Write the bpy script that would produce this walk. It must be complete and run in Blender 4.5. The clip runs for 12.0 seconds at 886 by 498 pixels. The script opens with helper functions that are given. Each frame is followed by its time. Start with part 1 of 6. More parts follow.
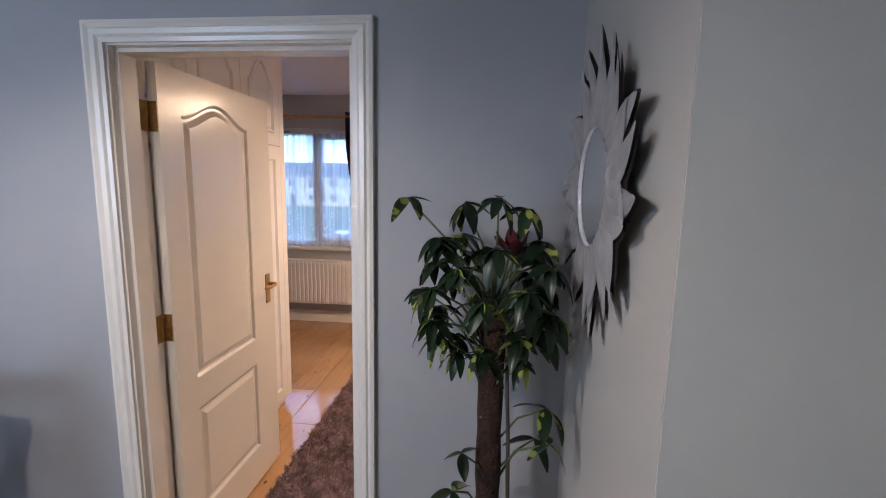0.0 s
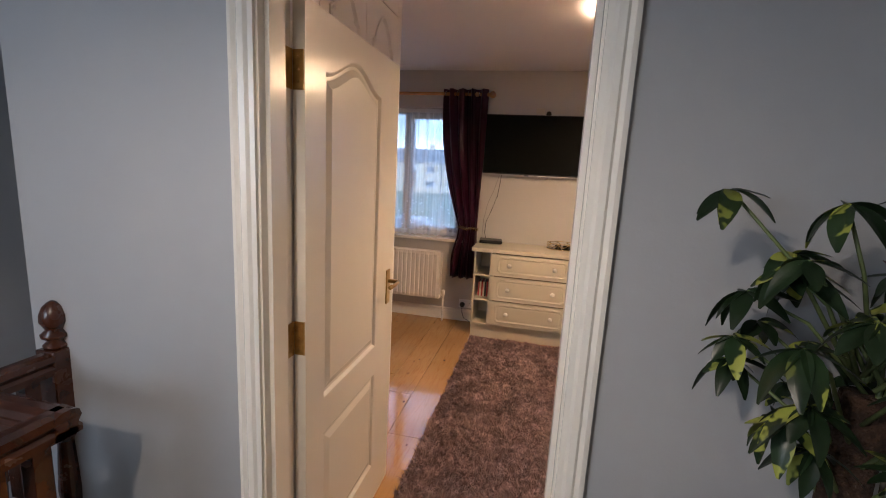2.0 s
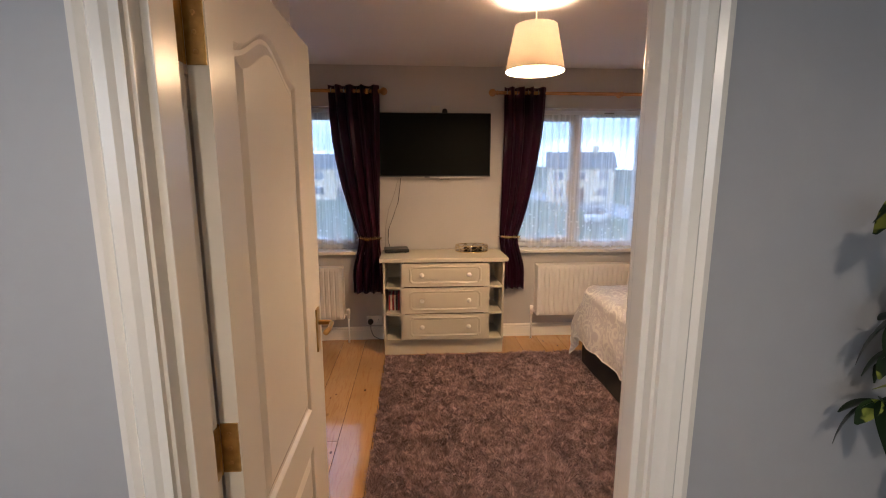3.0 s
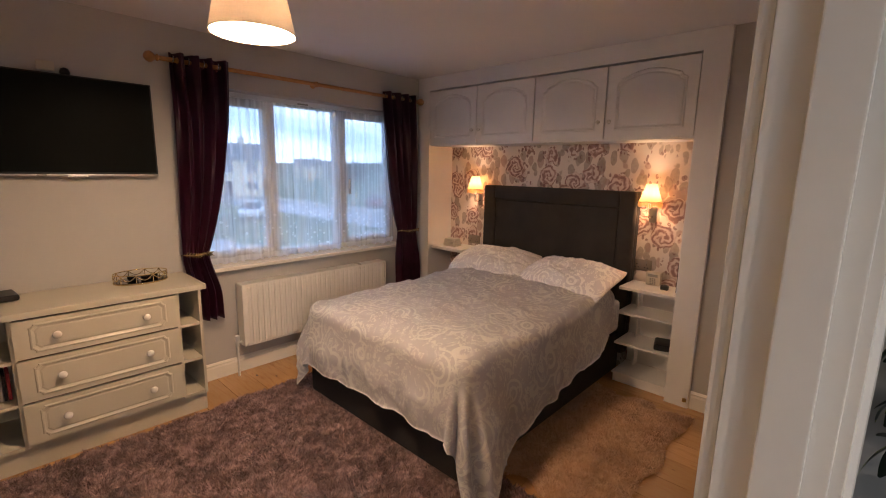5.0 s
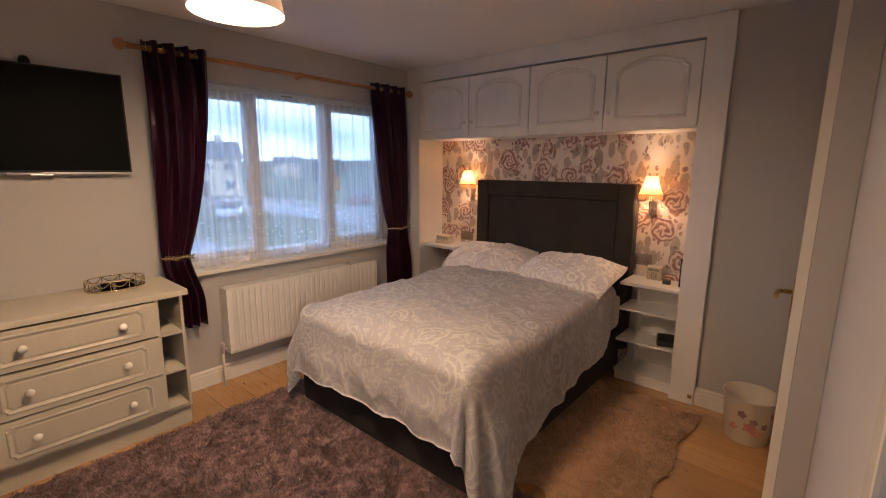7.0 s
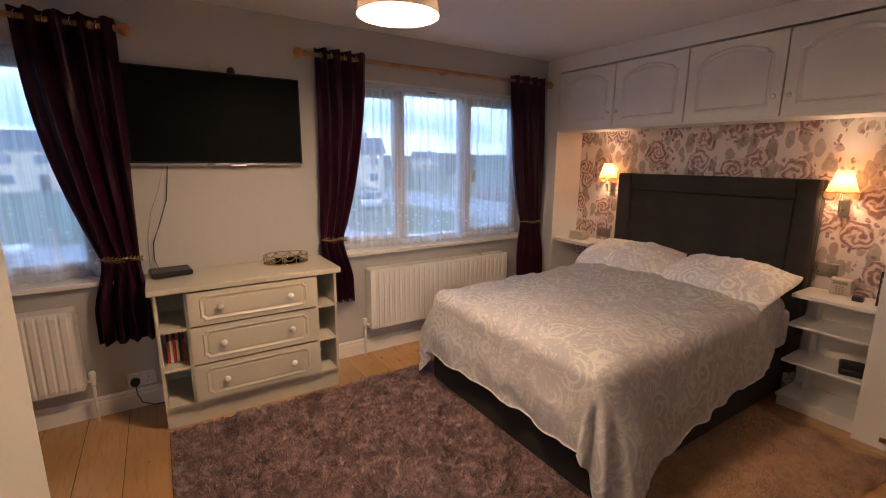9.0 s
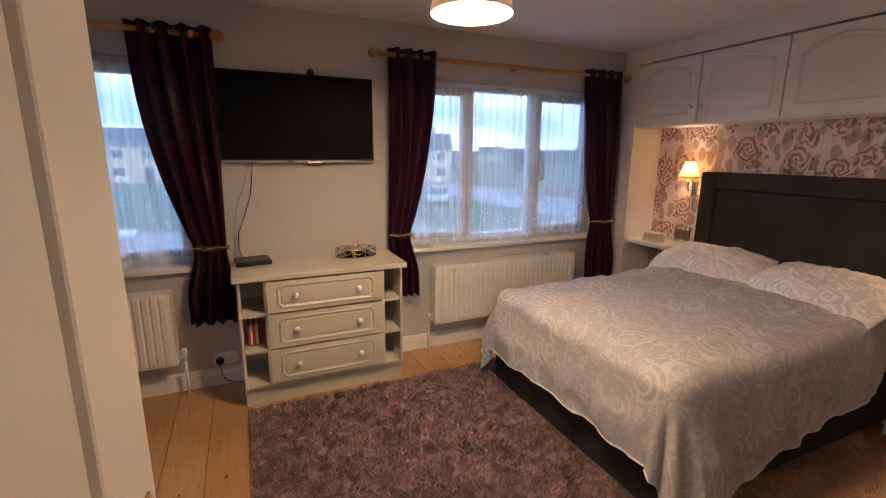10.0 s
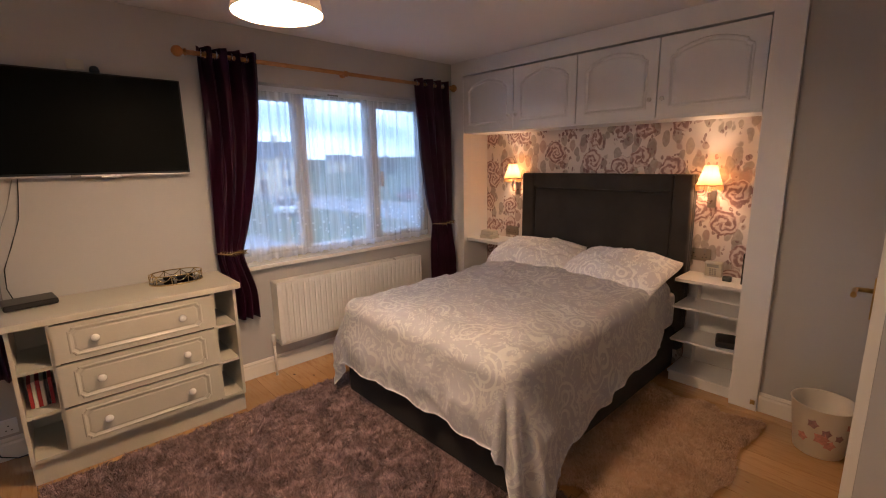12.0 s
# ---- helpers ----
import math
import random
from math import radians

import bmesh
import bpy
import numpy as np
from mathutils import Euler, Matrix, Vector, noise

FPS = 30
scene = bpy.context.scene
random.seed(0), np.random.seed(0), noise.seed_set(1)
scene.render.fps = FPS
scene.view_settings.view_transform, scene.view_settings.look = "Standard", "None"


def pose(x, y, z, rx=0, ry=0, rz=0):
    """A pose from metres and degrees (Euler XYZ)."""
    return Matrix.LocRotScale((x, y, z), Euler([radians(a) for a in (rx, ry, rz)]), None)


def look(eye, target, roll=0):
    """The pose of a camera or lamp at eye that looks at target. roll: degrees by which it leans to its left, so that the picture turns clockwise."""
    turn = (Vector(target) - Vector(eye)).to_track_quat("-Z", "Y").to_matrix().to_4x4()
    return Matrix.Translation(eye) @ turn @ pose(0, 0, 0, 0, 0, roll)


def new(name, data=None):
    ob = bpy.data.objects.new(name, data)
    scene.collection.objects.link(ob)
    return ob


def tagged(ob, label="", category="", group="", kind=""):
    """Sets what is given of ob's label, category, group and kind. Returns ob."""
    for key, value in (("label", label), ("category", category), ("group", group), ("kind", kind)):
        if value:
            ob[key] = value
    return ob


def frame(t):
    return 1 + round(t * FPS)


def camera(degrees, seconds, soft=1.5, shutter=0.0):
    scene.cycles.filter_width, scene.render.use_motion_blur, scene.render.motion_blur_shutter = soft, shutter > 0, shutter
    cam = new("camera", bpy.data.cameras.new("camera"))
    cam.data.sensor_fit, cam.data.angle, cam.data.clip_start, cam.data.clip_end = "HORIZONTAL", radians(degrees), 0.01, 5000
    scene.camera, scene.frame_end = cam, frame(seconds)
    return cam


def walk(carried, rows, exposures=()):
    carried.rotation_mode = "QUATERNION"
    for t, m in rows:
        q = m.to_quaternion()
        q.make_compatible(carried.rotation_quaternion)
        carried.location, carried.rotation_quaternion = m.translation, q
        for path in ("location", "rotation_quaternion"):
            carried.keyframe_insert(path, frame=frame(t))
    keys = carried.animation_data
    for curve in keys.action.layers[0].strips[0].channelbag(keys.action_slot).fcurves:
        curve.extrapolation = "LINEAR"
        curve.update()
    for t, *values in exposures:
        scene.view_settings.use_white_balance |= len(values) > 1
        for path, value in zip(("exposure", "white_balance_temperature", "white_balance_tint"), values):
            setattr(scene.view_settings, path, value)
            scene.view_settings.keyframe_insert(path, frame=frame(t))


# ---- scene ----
cam = camera(89.9, 12.0, soft=1.0)
PATH = [
    (0, (-0.046, 0.098, 1.531), (-0.239, 2.067, 1.24), 1.1),
    (0.3, (-0.121, 0.058, 1.512), (-0.475, 2.005, 1.221), 1.8),
    (0.5, (-0.137, 0.055, 1.524), (-0.617, 1.969, 1.202), 2.1),
    (0.9, (-0.22, 0.117, 1.529), (-0.803, 1.992, 1.152), 2.5),
    (1, (-0.226, 0.138, 1.516), (-0.834, 2.008, 1.149), 2.6),
    (1.5, (-0.339, 0.295, 1.525), (-0.965, 2.161, 1.166), 2.5),
    (2, (-0.523, 0.432, 1.503), (-0.944, 2.354, 1.148), 3.1),
    (2.5, (-0.718, 0.57, 1.515), (-0.824, 2.537, 1.169), 0.1),
    (2.7, (-0.765, 0.628, 1.51), (-0.783, 2.599, 1.171), -0.1),
    (4.3, (-0.979, 1.261, 1.548), (0.123, 2.897, 1.216), -0.5),
    (4.5, (-0.986, 1.297, 1.556), (0.273, 2.814, 1.214), -0.7),
    (5, (-0.985, 1.399, 1.55), (0.453, 2.743, 1.198), 1.1),
    (5.5, (-0.945, 1.489, 1.539), (0.56, 2.757, 1.178), 1.3),
    (6, (-0.943, 1.553, 1.522), (0.584, 2.792, 1.158), 1.2),
    (6.5, (-0.946, 1.554, 1.527), (0.56, 2.819, 1.163), 0.7),
    (8.3, (-0.962, 1.575, 1.537), (0.374, 3.013, 1.152), 0.4),
    (8.5, (-0.974, 1.569, 1.527), (0.287, 3.073, 1.144), 0.1),
    (9, (-0.992, 1.564, 1.519), (0.065, 3.215, 1.124), 0.4),
    (9.5, (-1.011, 1.566, 1.53), (-0.19, 3.342, 1.115), 0.2),
    (10, (-0.997, 1.571, 1.533), (-0.195, 3.355, 1.116), 0.5),
    (10.5, (-0.97, 1.554, 1.524), (-0.083, 3.301, 1.121), 0.2),
    (11, (-0.936, 1.54, 1.539), (0.159, 3.165, 1.141), -1.6),
    (11.5, (-0.918, 1.54, 1.539), (0.306, 3.072, 1.147), -1.2),
    (12, (-0.903, 1.549, 1.529), (0.431, 2.988, 1.141), -0.9),
]
walk(cam, [(t, look(eye, target, roll)) for t, eye, target, roll in PATH],
     exposures=[(0, 1.10, 5500, 17), (0.5, 0.97, 5750, 16), (1, 0.90, 5850, 15), (2, 0.90, 6050, 15), (2.7, 0.83, 6300, 15), (4.3, 0.63, 6150, 16), (12, 0.62, 5900, 16)])

# ---- world, sun, lamps ----
world = bpy.data.worlds.new("dusk_sky")
scene.world = world
world.use_nodes = True
wn, wl = world.node_tree.nodes, world.node_tree.links
sky = wn.new("ShaderNodeTexSky")
sky.sky_type, sky.sun_disc = "NISHITA", False
sky.sun_elevation, sky.sun_rotation = radians(14), radians(150)
sky.dust_density, sky.ozone_density = 2.0, 2.0
wco = wn.new("ShaderNodeTexCoord")
wmap = wn.new("ShaderNodeMapping")
wmap.inputs["Scale"].default_value = (2.0, 2.0, 9.0)
wno = wn.new("ShaderNodeTexNoise")
wno.inputs["Scale"].default_value, wno.inputs["Detail"].default_value = 1.6, 6
wra = wn.new("ShaderNodeValToRGB")
wra.color_ramp.elements[0].position, wra.color_ramp.elements[1].position = 0.42, 0.62
wra.color_ramp.elements[0].color, wra.color_ramp.elements[1].color = (4.6, 7.8, 13.6, 1), (12.0, 16.0, 22.5, 1)
wmx = wn.new("ShaderNodeMix")
wmx.data_type = "RGBA"
wmx.inputs["Factor"].default_value = 0.8
wl.new(wco.outputs["Generated"], wmap.inputs["Vector"])
wl.new(wmap.outputs["Vector"], wno.inputs["Vector"])
wl.new(wno.outputs["Fac"], wra.inputs["Fac"])
wl.new(sky.outputs["Color"], wmx.inputs["A"])
wl.new(wra.outputs["Color"], wmx.inputs["B"])
wl.new(wmx.outputs["Result"], wn["Background"].inputs["Color"])
wn["Background"].inputs["Strength"].default_value = 0.15


def lamp(name, kind, power, colour, m, size=0.05, size_y=None):
    data = bpy.data.lights.new(name, kind)
    data.energy, data.color = power, colour
    if kind == "POINT":
        data.shadow_soft_size = size
    elif kind == "SUN":
        data.angle = size
    else:
        data.shape, data.size, data.size_y = "RECTANGLE", size, size_y or size
    ob = new(name, data)
    ob.matrix_world = m
    return ob


WARM = (1.0, 0.62, 0.33)
LAX, LAY = -1.08, 0.06                          # landing pendant
lamp("sun", "SUN", 0.6, (1.0, 0.95, 0.88), look((0, 0, 9), (-1.2, 2.0, 8.4)), radians(14))
lamp("pendant_bulb", "POINT", 21.0, (1.0, 0.70, 0.45), pose(-0.18, 3.15, 2.125), 0.035)
lamp("wall_light_bulb", "POINT", 3.4, WARM, pose(2.405, 4.15, 1.425), 0.02)
lamp("wall_light_bulb", "POINT", 3.4, WARM, pose(2.405, 2.515, 1.405), 0.02)
lamp("landing_bulb", "POINT", 18, (1.0, 0.85, 0.68), pose(LAX, LAY, 2.020), 0.035)
lamp("landing_window_light", "AREA", 17, (0.78, 0.90, 1.0), look((-2.35, -1.60, 1.6), (-2.0, 1.0, 0.6)), 1.1, 1.2)


# ---- materials ----
def mat(name, col, rough=0.5, metal=0.0, var=0.06, scale=5.0, bump=0.1, bscale=60.0, coat=0.0, sheen=0.0, rand=0.0, dist=0.003, rvar=0.06):
    m = bpy.data.materials.new(name)
    m.use_nodes = True
    n, l = m.node_tree.nodes, m.node_tree.links
    b = n["Principled BSDF"]
    geo = n.new("ShaderNodeNewGeometry")
    big = n.new("ShaderNodeTexNoise")
    big.inputs["Scale"].default_value, big.inputs["Detail"].default_value = scale, 5
    fine = n.new("ShaderNodeTexNoise")
    fine.inputs["Scale"].default_value, fine.inputs["Detail"].default_value = bscale, 4
    l.new(geo.outputs["Position"], big.inputs["Vector"])
    l.new(geo.outputs["Position"], fine.inputs["Vector"])
    ramp = n.new("ShaderNodeValToRGB")
    ramp.color_ramp.elements[0].position, ramp.color_ramp.elements[1].position = 0.3, 0.7
    ramp.color_ramp.elements[0].color = (*[c * (1 - var) for c in col], 1)
    ramp.color_ramp.elements[1].color = (*[min(1, c * (1 + var)) for c in col], 1)
    l.new(big.outputs["Fac"], ramp.inputs["Fac"])
    out = ramp.outputs["Color"]
    if rand:
        info = n.new("ShaderNodeObjectInfo")
        hsv = n.new("ShaderNodeHueSaturation")
        mr = n.new("ShaderNodeMapRange")
        mr.inputs["To Min"].default_value, mr.inputs["To Max"].default_value = 1 - rand, 1 + rand
        l.new(info.outputs["Random"], mr.inputs["Value"])
        l.new(mr.outputs["Result"], hsv.inputs["Value"])
        l.new(out, hsv.inputs["Color"])
        out = hsv.outputs["Color"]
    l.new(out, b.inputs["Base Color"])
    rr = n.new("ShaderNodeMapRange")
    rr.inputs["To Min"].default_value, rr.inputs["To Max"].default_value = max(0.02, rough - rvar), min(1, rough + rvar)
    l.new(big.outputs["Fac"], rr.inputs["Value"])
    l.new(rr.outputs["Result"], b.inputs["Roughness"])
    b.inputs["Metallic"].default_value = metal
    b.inputs["Coat Weight"].default_value = coat
    b.inputs["Coat Roughness"].default_value = 0.12
    b.inputs["Sheen Weight"].default_value = sheen
    if bump:
        bp = n.new("ShaderNodeBump")
        bp.inputs["Strength"].default_value, bp.inputs["Distance"].default_value = bump, dist
        l.new(fine.outputs["Fac"], bp.inputs["Height"])
        l.new(bp.outputs["Normal"], b.inputs["Normal"])
    return m


def nodes_of(m):
    return m.node_tree.nodes, m.node_tree.links, m.node_tree.nodes["Principled BSDF"]


def maths(m, op, a, b=None):
    n, l, _ = nodes_of(m)
    node = n.new("ShaderNodeMath")
    node.operation = op
    for k, v in enumerate((a, b)):
        if v is None:
            continue
        if isinstance(v, (int, float)):
            node.inputs[k].default_value = v
        else:
            l.new(v, node.inputs[k])
    return node.outputs[0]


def mixed(m, fac, a, b):
    n, l, _ = nodes_of(m)
    node = n.new("ShaderNodeMix")
    node.data_type = "RGBA"
    for key, v in (("Factor", fac), ("A", a), ("B", b)):
        if isinstance(v, (int, float, tuple)):
            node.inputs[key].default_value = v
        else:
            l.new(v, node.inputs[key])
    return node.outputs["Result"]


def placed(m, scale=(1, 1, 1), turn=(0, 0, 0)):
    n, l, _ = nodes_of(m)
    geo, mp = n.new("ShaderNodeNewGeometry"), n.new("ShaderNodeMapping")
    mp.inputs["Scale"].default_value, mp.inputs["Rotation"].default_value = scale, turn
    l.new(geo.outputs["Position"], mp.inputs["Vector"])
    return mp.outputs["Vector"]


def noisy(m, vec, scale, detail=4, distort=0.0):
    n, l, _ = nodes_of(m)
    node = n.new("ShaderNodeTexNoise")
    node.inputs["Scale"].default_value, node.inputs["Detail"].default_value, node.inputs["Distortion"].default_value = scale, detail, distort
    l.new(vec, node.inputs["Vector"])
    return node.outputs["Fac"]


def cells(m, vec, scale, out="Distance", rnd=1.0):
    n, l, _ = nodes_of(m)
    node = n.new("ShaderNodeTexVoronoi")
    node.inputs["Scale"].default_value, node.inputs["Randomness"].default_value = scale, rnd
    l.new(vec, node.inputs["Vector"])
    return node.outputs[out]


def step(m, v, lo, hi):
    n, l, _ = nodes_of(m)
    node = n.new("ShaderNodeMapRange")
    node.interpolation_type = "SMOOTHSTEP"
    node.inputs["From Min"].default_value, node.inputs["From Max"].default_value = lo, hi
    l.new(v, node.inputs["Value"])
    return node.outputs["Result"]


M = {}
M["wall"] = mat("bedroom_wall_paint", (0.495, 0.475, 0.455), 0.65, var=0.03, scale=1.5, bump=0.12, bscale=120)
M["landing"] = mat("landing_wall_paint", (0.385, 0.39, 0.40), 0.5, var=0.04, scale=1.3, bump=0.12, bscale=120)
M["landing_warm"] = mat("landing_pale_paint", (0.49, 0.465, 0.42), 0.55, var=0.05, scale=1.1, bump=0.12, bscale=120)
# lighter than the mirror wall's paint: daylight on the recess put into colour
M["landing_lit"] = mat("landing_daylit_paint", (0.62, 0.61, 0.555), 0.55, var=0.05, scale=1.1, bump=0.12, bscale=120)
M["ceiling"] = mat("ceiling_paint", (0.74, 0.72, 0.72), 0.75, var=0.03, scale=1.0, bump=0.2, bscale=40)
M["gloss"] = mat("white_gloss_paint", (0.81, 0.77, 0.69), 0.25, var=0.015, scale=2, bump=0.035, bscale=30, rvar=0.015)
M["satin"] = mat("white_satin_paint", (0.83, 0.81, 0.79), 0.38, var=0.03, scale=4, bump=0.08, bscale=60)
M["cream"] = mat("cream_satin_furniture", (0.54, 0.495, 0.40), 0.36, var=0.03, scale=4, bump=0.06, bscale=60)
M["chipboard"] = mat("raw_brown_chipboard", (0.20, 0.13, 0.08), 0.85, var=0.2, scale=60, bump=0.2, bscale=200)
M["upvc"] = mat("white_upvc", (0.8, 0.81, 0.82), 0.25, var=0.02, bump=0.02)
M["metalpaint"] = mat("radiator_enamel", (0.76, 0.73, 0.68), 0.3, var=0.03, bump=0.05)
M["brass"] = mat("aged_brass", (0.50, 0.33, 0.13), 0.3, 1.0, var=0.25, scale=40, bump=0.1, bscale=200)
M["chrome"] = mat("chrome", (0.7, 0.7, 0.68), 0.12, 1.0, var=0.05, bump=0)
M["gold"] = mat("pale_gold_metal", (0.72, 0.58, 0.33), 0.25, 1.0, var=0.12, scale=60, bump=0.1, bscale=300)
M["darkwood"] = mat("dark_mahogany_varnish", (0.050, 0.0135, 0.005), 0.26, var=0.35, scale=14, bump=0.08, bscale=90, coat=0.25)
M["pole"] = mat("honey_pine_varnish", (0.46, 0.21, 0.06), 0.32, var=0.18, scale=18, bump=0.05, coat=0.4)
M["black"] = mat("black_plastic", (0.012, 0.012, 0.013), 0.35, var=0.1, bump=0.05)
M["screen"] = mat("black_screen", (0.004, 0.005, 0.005), 0.45, var=0.05, bump=0)
M["screen"].node_tree.nodes["Principled BSDF"].inputs["Specular IOR Level"].default_value = 0.05
M["silver"] = mat("silver_plastic", (0.42, 0.41, 0.40), 0.3, 0.6, var=0.05, bump=0)
M["velvet"] = mat("charcoal_brown_velvet", (0.030, 0.024, 0.021), 0.85, var=0.3, scale=6, bump=0.25, bscale=300, sheen=0.08)
M["divan"] = mat("black_brown_upholstery", (0.022, 0.018, 0.017), 0.9, var=0.2, bump=0.3, bscale=250)
M["curtain"] = mat("aubergine_faux_silk", (0.062, 0.011, 0.032), 0.38, var=0.25, scale=9, bump=0.12, bscale=180)
M["moss"] = mat("coir_moss_pole", (0.042, 0.019, 0.009), 0.95, var=0.5, scale=40, bump=1.0, bscale=120, dist=0.01)
M["stem"] = mat("green_stem", (0.09, 0.12, 0.04), 0.5, var=0.3, bump=0.1)
M["bark_stem"] = mat("brown_woody_stem", (0.07, 0.05, 0.03), 0.7, var=0.3, bump=0.2)
M["petal"] = mat("dark_red_silk_petal", (0.075, 0.006, 0.010), 0.55, var=0.35, scale=30, bump=0.15)
M["soil"] = mat("potting_soil", (0.03, 0.02, 0.014), 0.95, var=0.4, bump=1, bscale=80)
M["terracotta"] = mat("brown_glazed_pot", (0.14, 0.08, 0.05), 0.3, var=0.2, bump=0.1)
M["carpet"] = mat("beige_landing_carpet", (0.34, 0.29, 0.22), 0.95, var=0.1, scale=20, bump=0.8, bscale=300)
M["paper"] = mat("book_paper", (0.68, 0.62, 0.52), 0.8, var=0.08, bump=0.1, bscale=300)
M["red"] = mat("red_print", (0.35, 0.03, 0.03), 0.5, var=0.15)
M["bulb"] = mat("porcelain_knob", (0.78, 0.75, 0.7), 0.2, var=0.03, bump=0)
M["binpaper"] = mat("cream_printed_bin", (0.68, 0.60, 0.48), 0.5, var=0.05, bump=0.03)
M["grey_plastic"] = mat("grey_plastic", (0.28, 0.27, 0.25), 0.4, var=0.05, bump=0.03)
M["steel"] = mat("brushed_steel_plate", (0.33, 0.29, 0.25), 0.3, 1.0, var=0.08, bump=0)
M["whitewash"] = mat("distressed_white_wood", (0.66, 0.63, 0.62), 0.5, var=0.12, scale=22, bump=0.35, bscale=70)
# dark tone for the shadow behind the mirror's petals
M["petal_shade"] = mat("petal_shadow_tone", (0.035, 0.026, 0.022), 0.6, var=0.3, scale=25, bump=0.3, bscale=80)
# mirror glass with the dark television's reflection put into its tint
M["tv_reflection"] = mat("tv_darkened_mirror_glass", (0.10, 0.095, 0.09), 0.04, 1.0, var=0.0, bump=0)
M["mirror"] = mat("mirror_glass", (0.86, 0.87, 0.86), 0.02, 1.0, var=0.0, bump=0)


def pine():
    m = mat("varnished_pine_board", (0.48, 0.27, 0.108), 0.12, var=0.12, scale=2.0, bump=0, coat=0.35, rand=0.16)
    n, l, b = nodes_of(m)
    v = placed(m, (9, 0.9, 9))
    grain = noisy(m, v, 6, 6, 1.2)
    b.inputs["Coat Weight"].default_value, b.inputs["Coat Roughness"].default_value = 0.6, 0.05
    flat = placed(m, (1.0, 0.55, 1.0))
    knots = cells(m, flat, 4.2)
    small = cells(m, flat, 9.5)
    dark = maths(m, "SUBTRACT", 1.0, maths(m, "MULTIPLY", step(m, knots, 0.045, 0.10), step(m, small, 0.05, 0.09)))
    old = b.inputs["Base Color"].links[0].from_socket
    c1 = mixed(m, maths(m, "MULTIPLY", step(m, grain, 0.45, 0.75), 0.5), old, (0.34, 0.145, 0.045, 1))
    c2 = mixed(m, maths(m, "MULTIPLY", dark, 0.85), c1, (0.07, 0.022, 0.008, 1))
    l.new(c2, b.inputs["Base Color"])
    bp = n.new("ShaderNodeBump")
    bp.inputs["Strength"].default_value, bp.inputs["Distance"].default_value = 0.12, 0.002
    l.new(grain, bp.inputs["Height"])
    l.new(bp.outputs["Normal"], b.inputs["Normal"])
    return m


def shag(name, dark, light):
    m = mat(name, dark, 0.9, var=0.2, scale=7, bump=0, sheen=0.25)
    n, l, b = nodes_of(m)
    geo = n.new("ShaderNodeNewGeometry")
    old = b.inputs["Base Color"].links[0].from_socket
    patch = noisy(m, placed(m), 17.0, 6, 1.2)
    fac = maths(m, "ADD", maths(m, "MULTIPLY", geo.outputs["Random Per Island"], 0.45), maths(m, "MULTIPLY", step(m, patch, 0.40, 0.68), 0.6))
    l.new(mixed(m, fac, old, (*light, 1)), b.inputs["Base Color"])
    return m


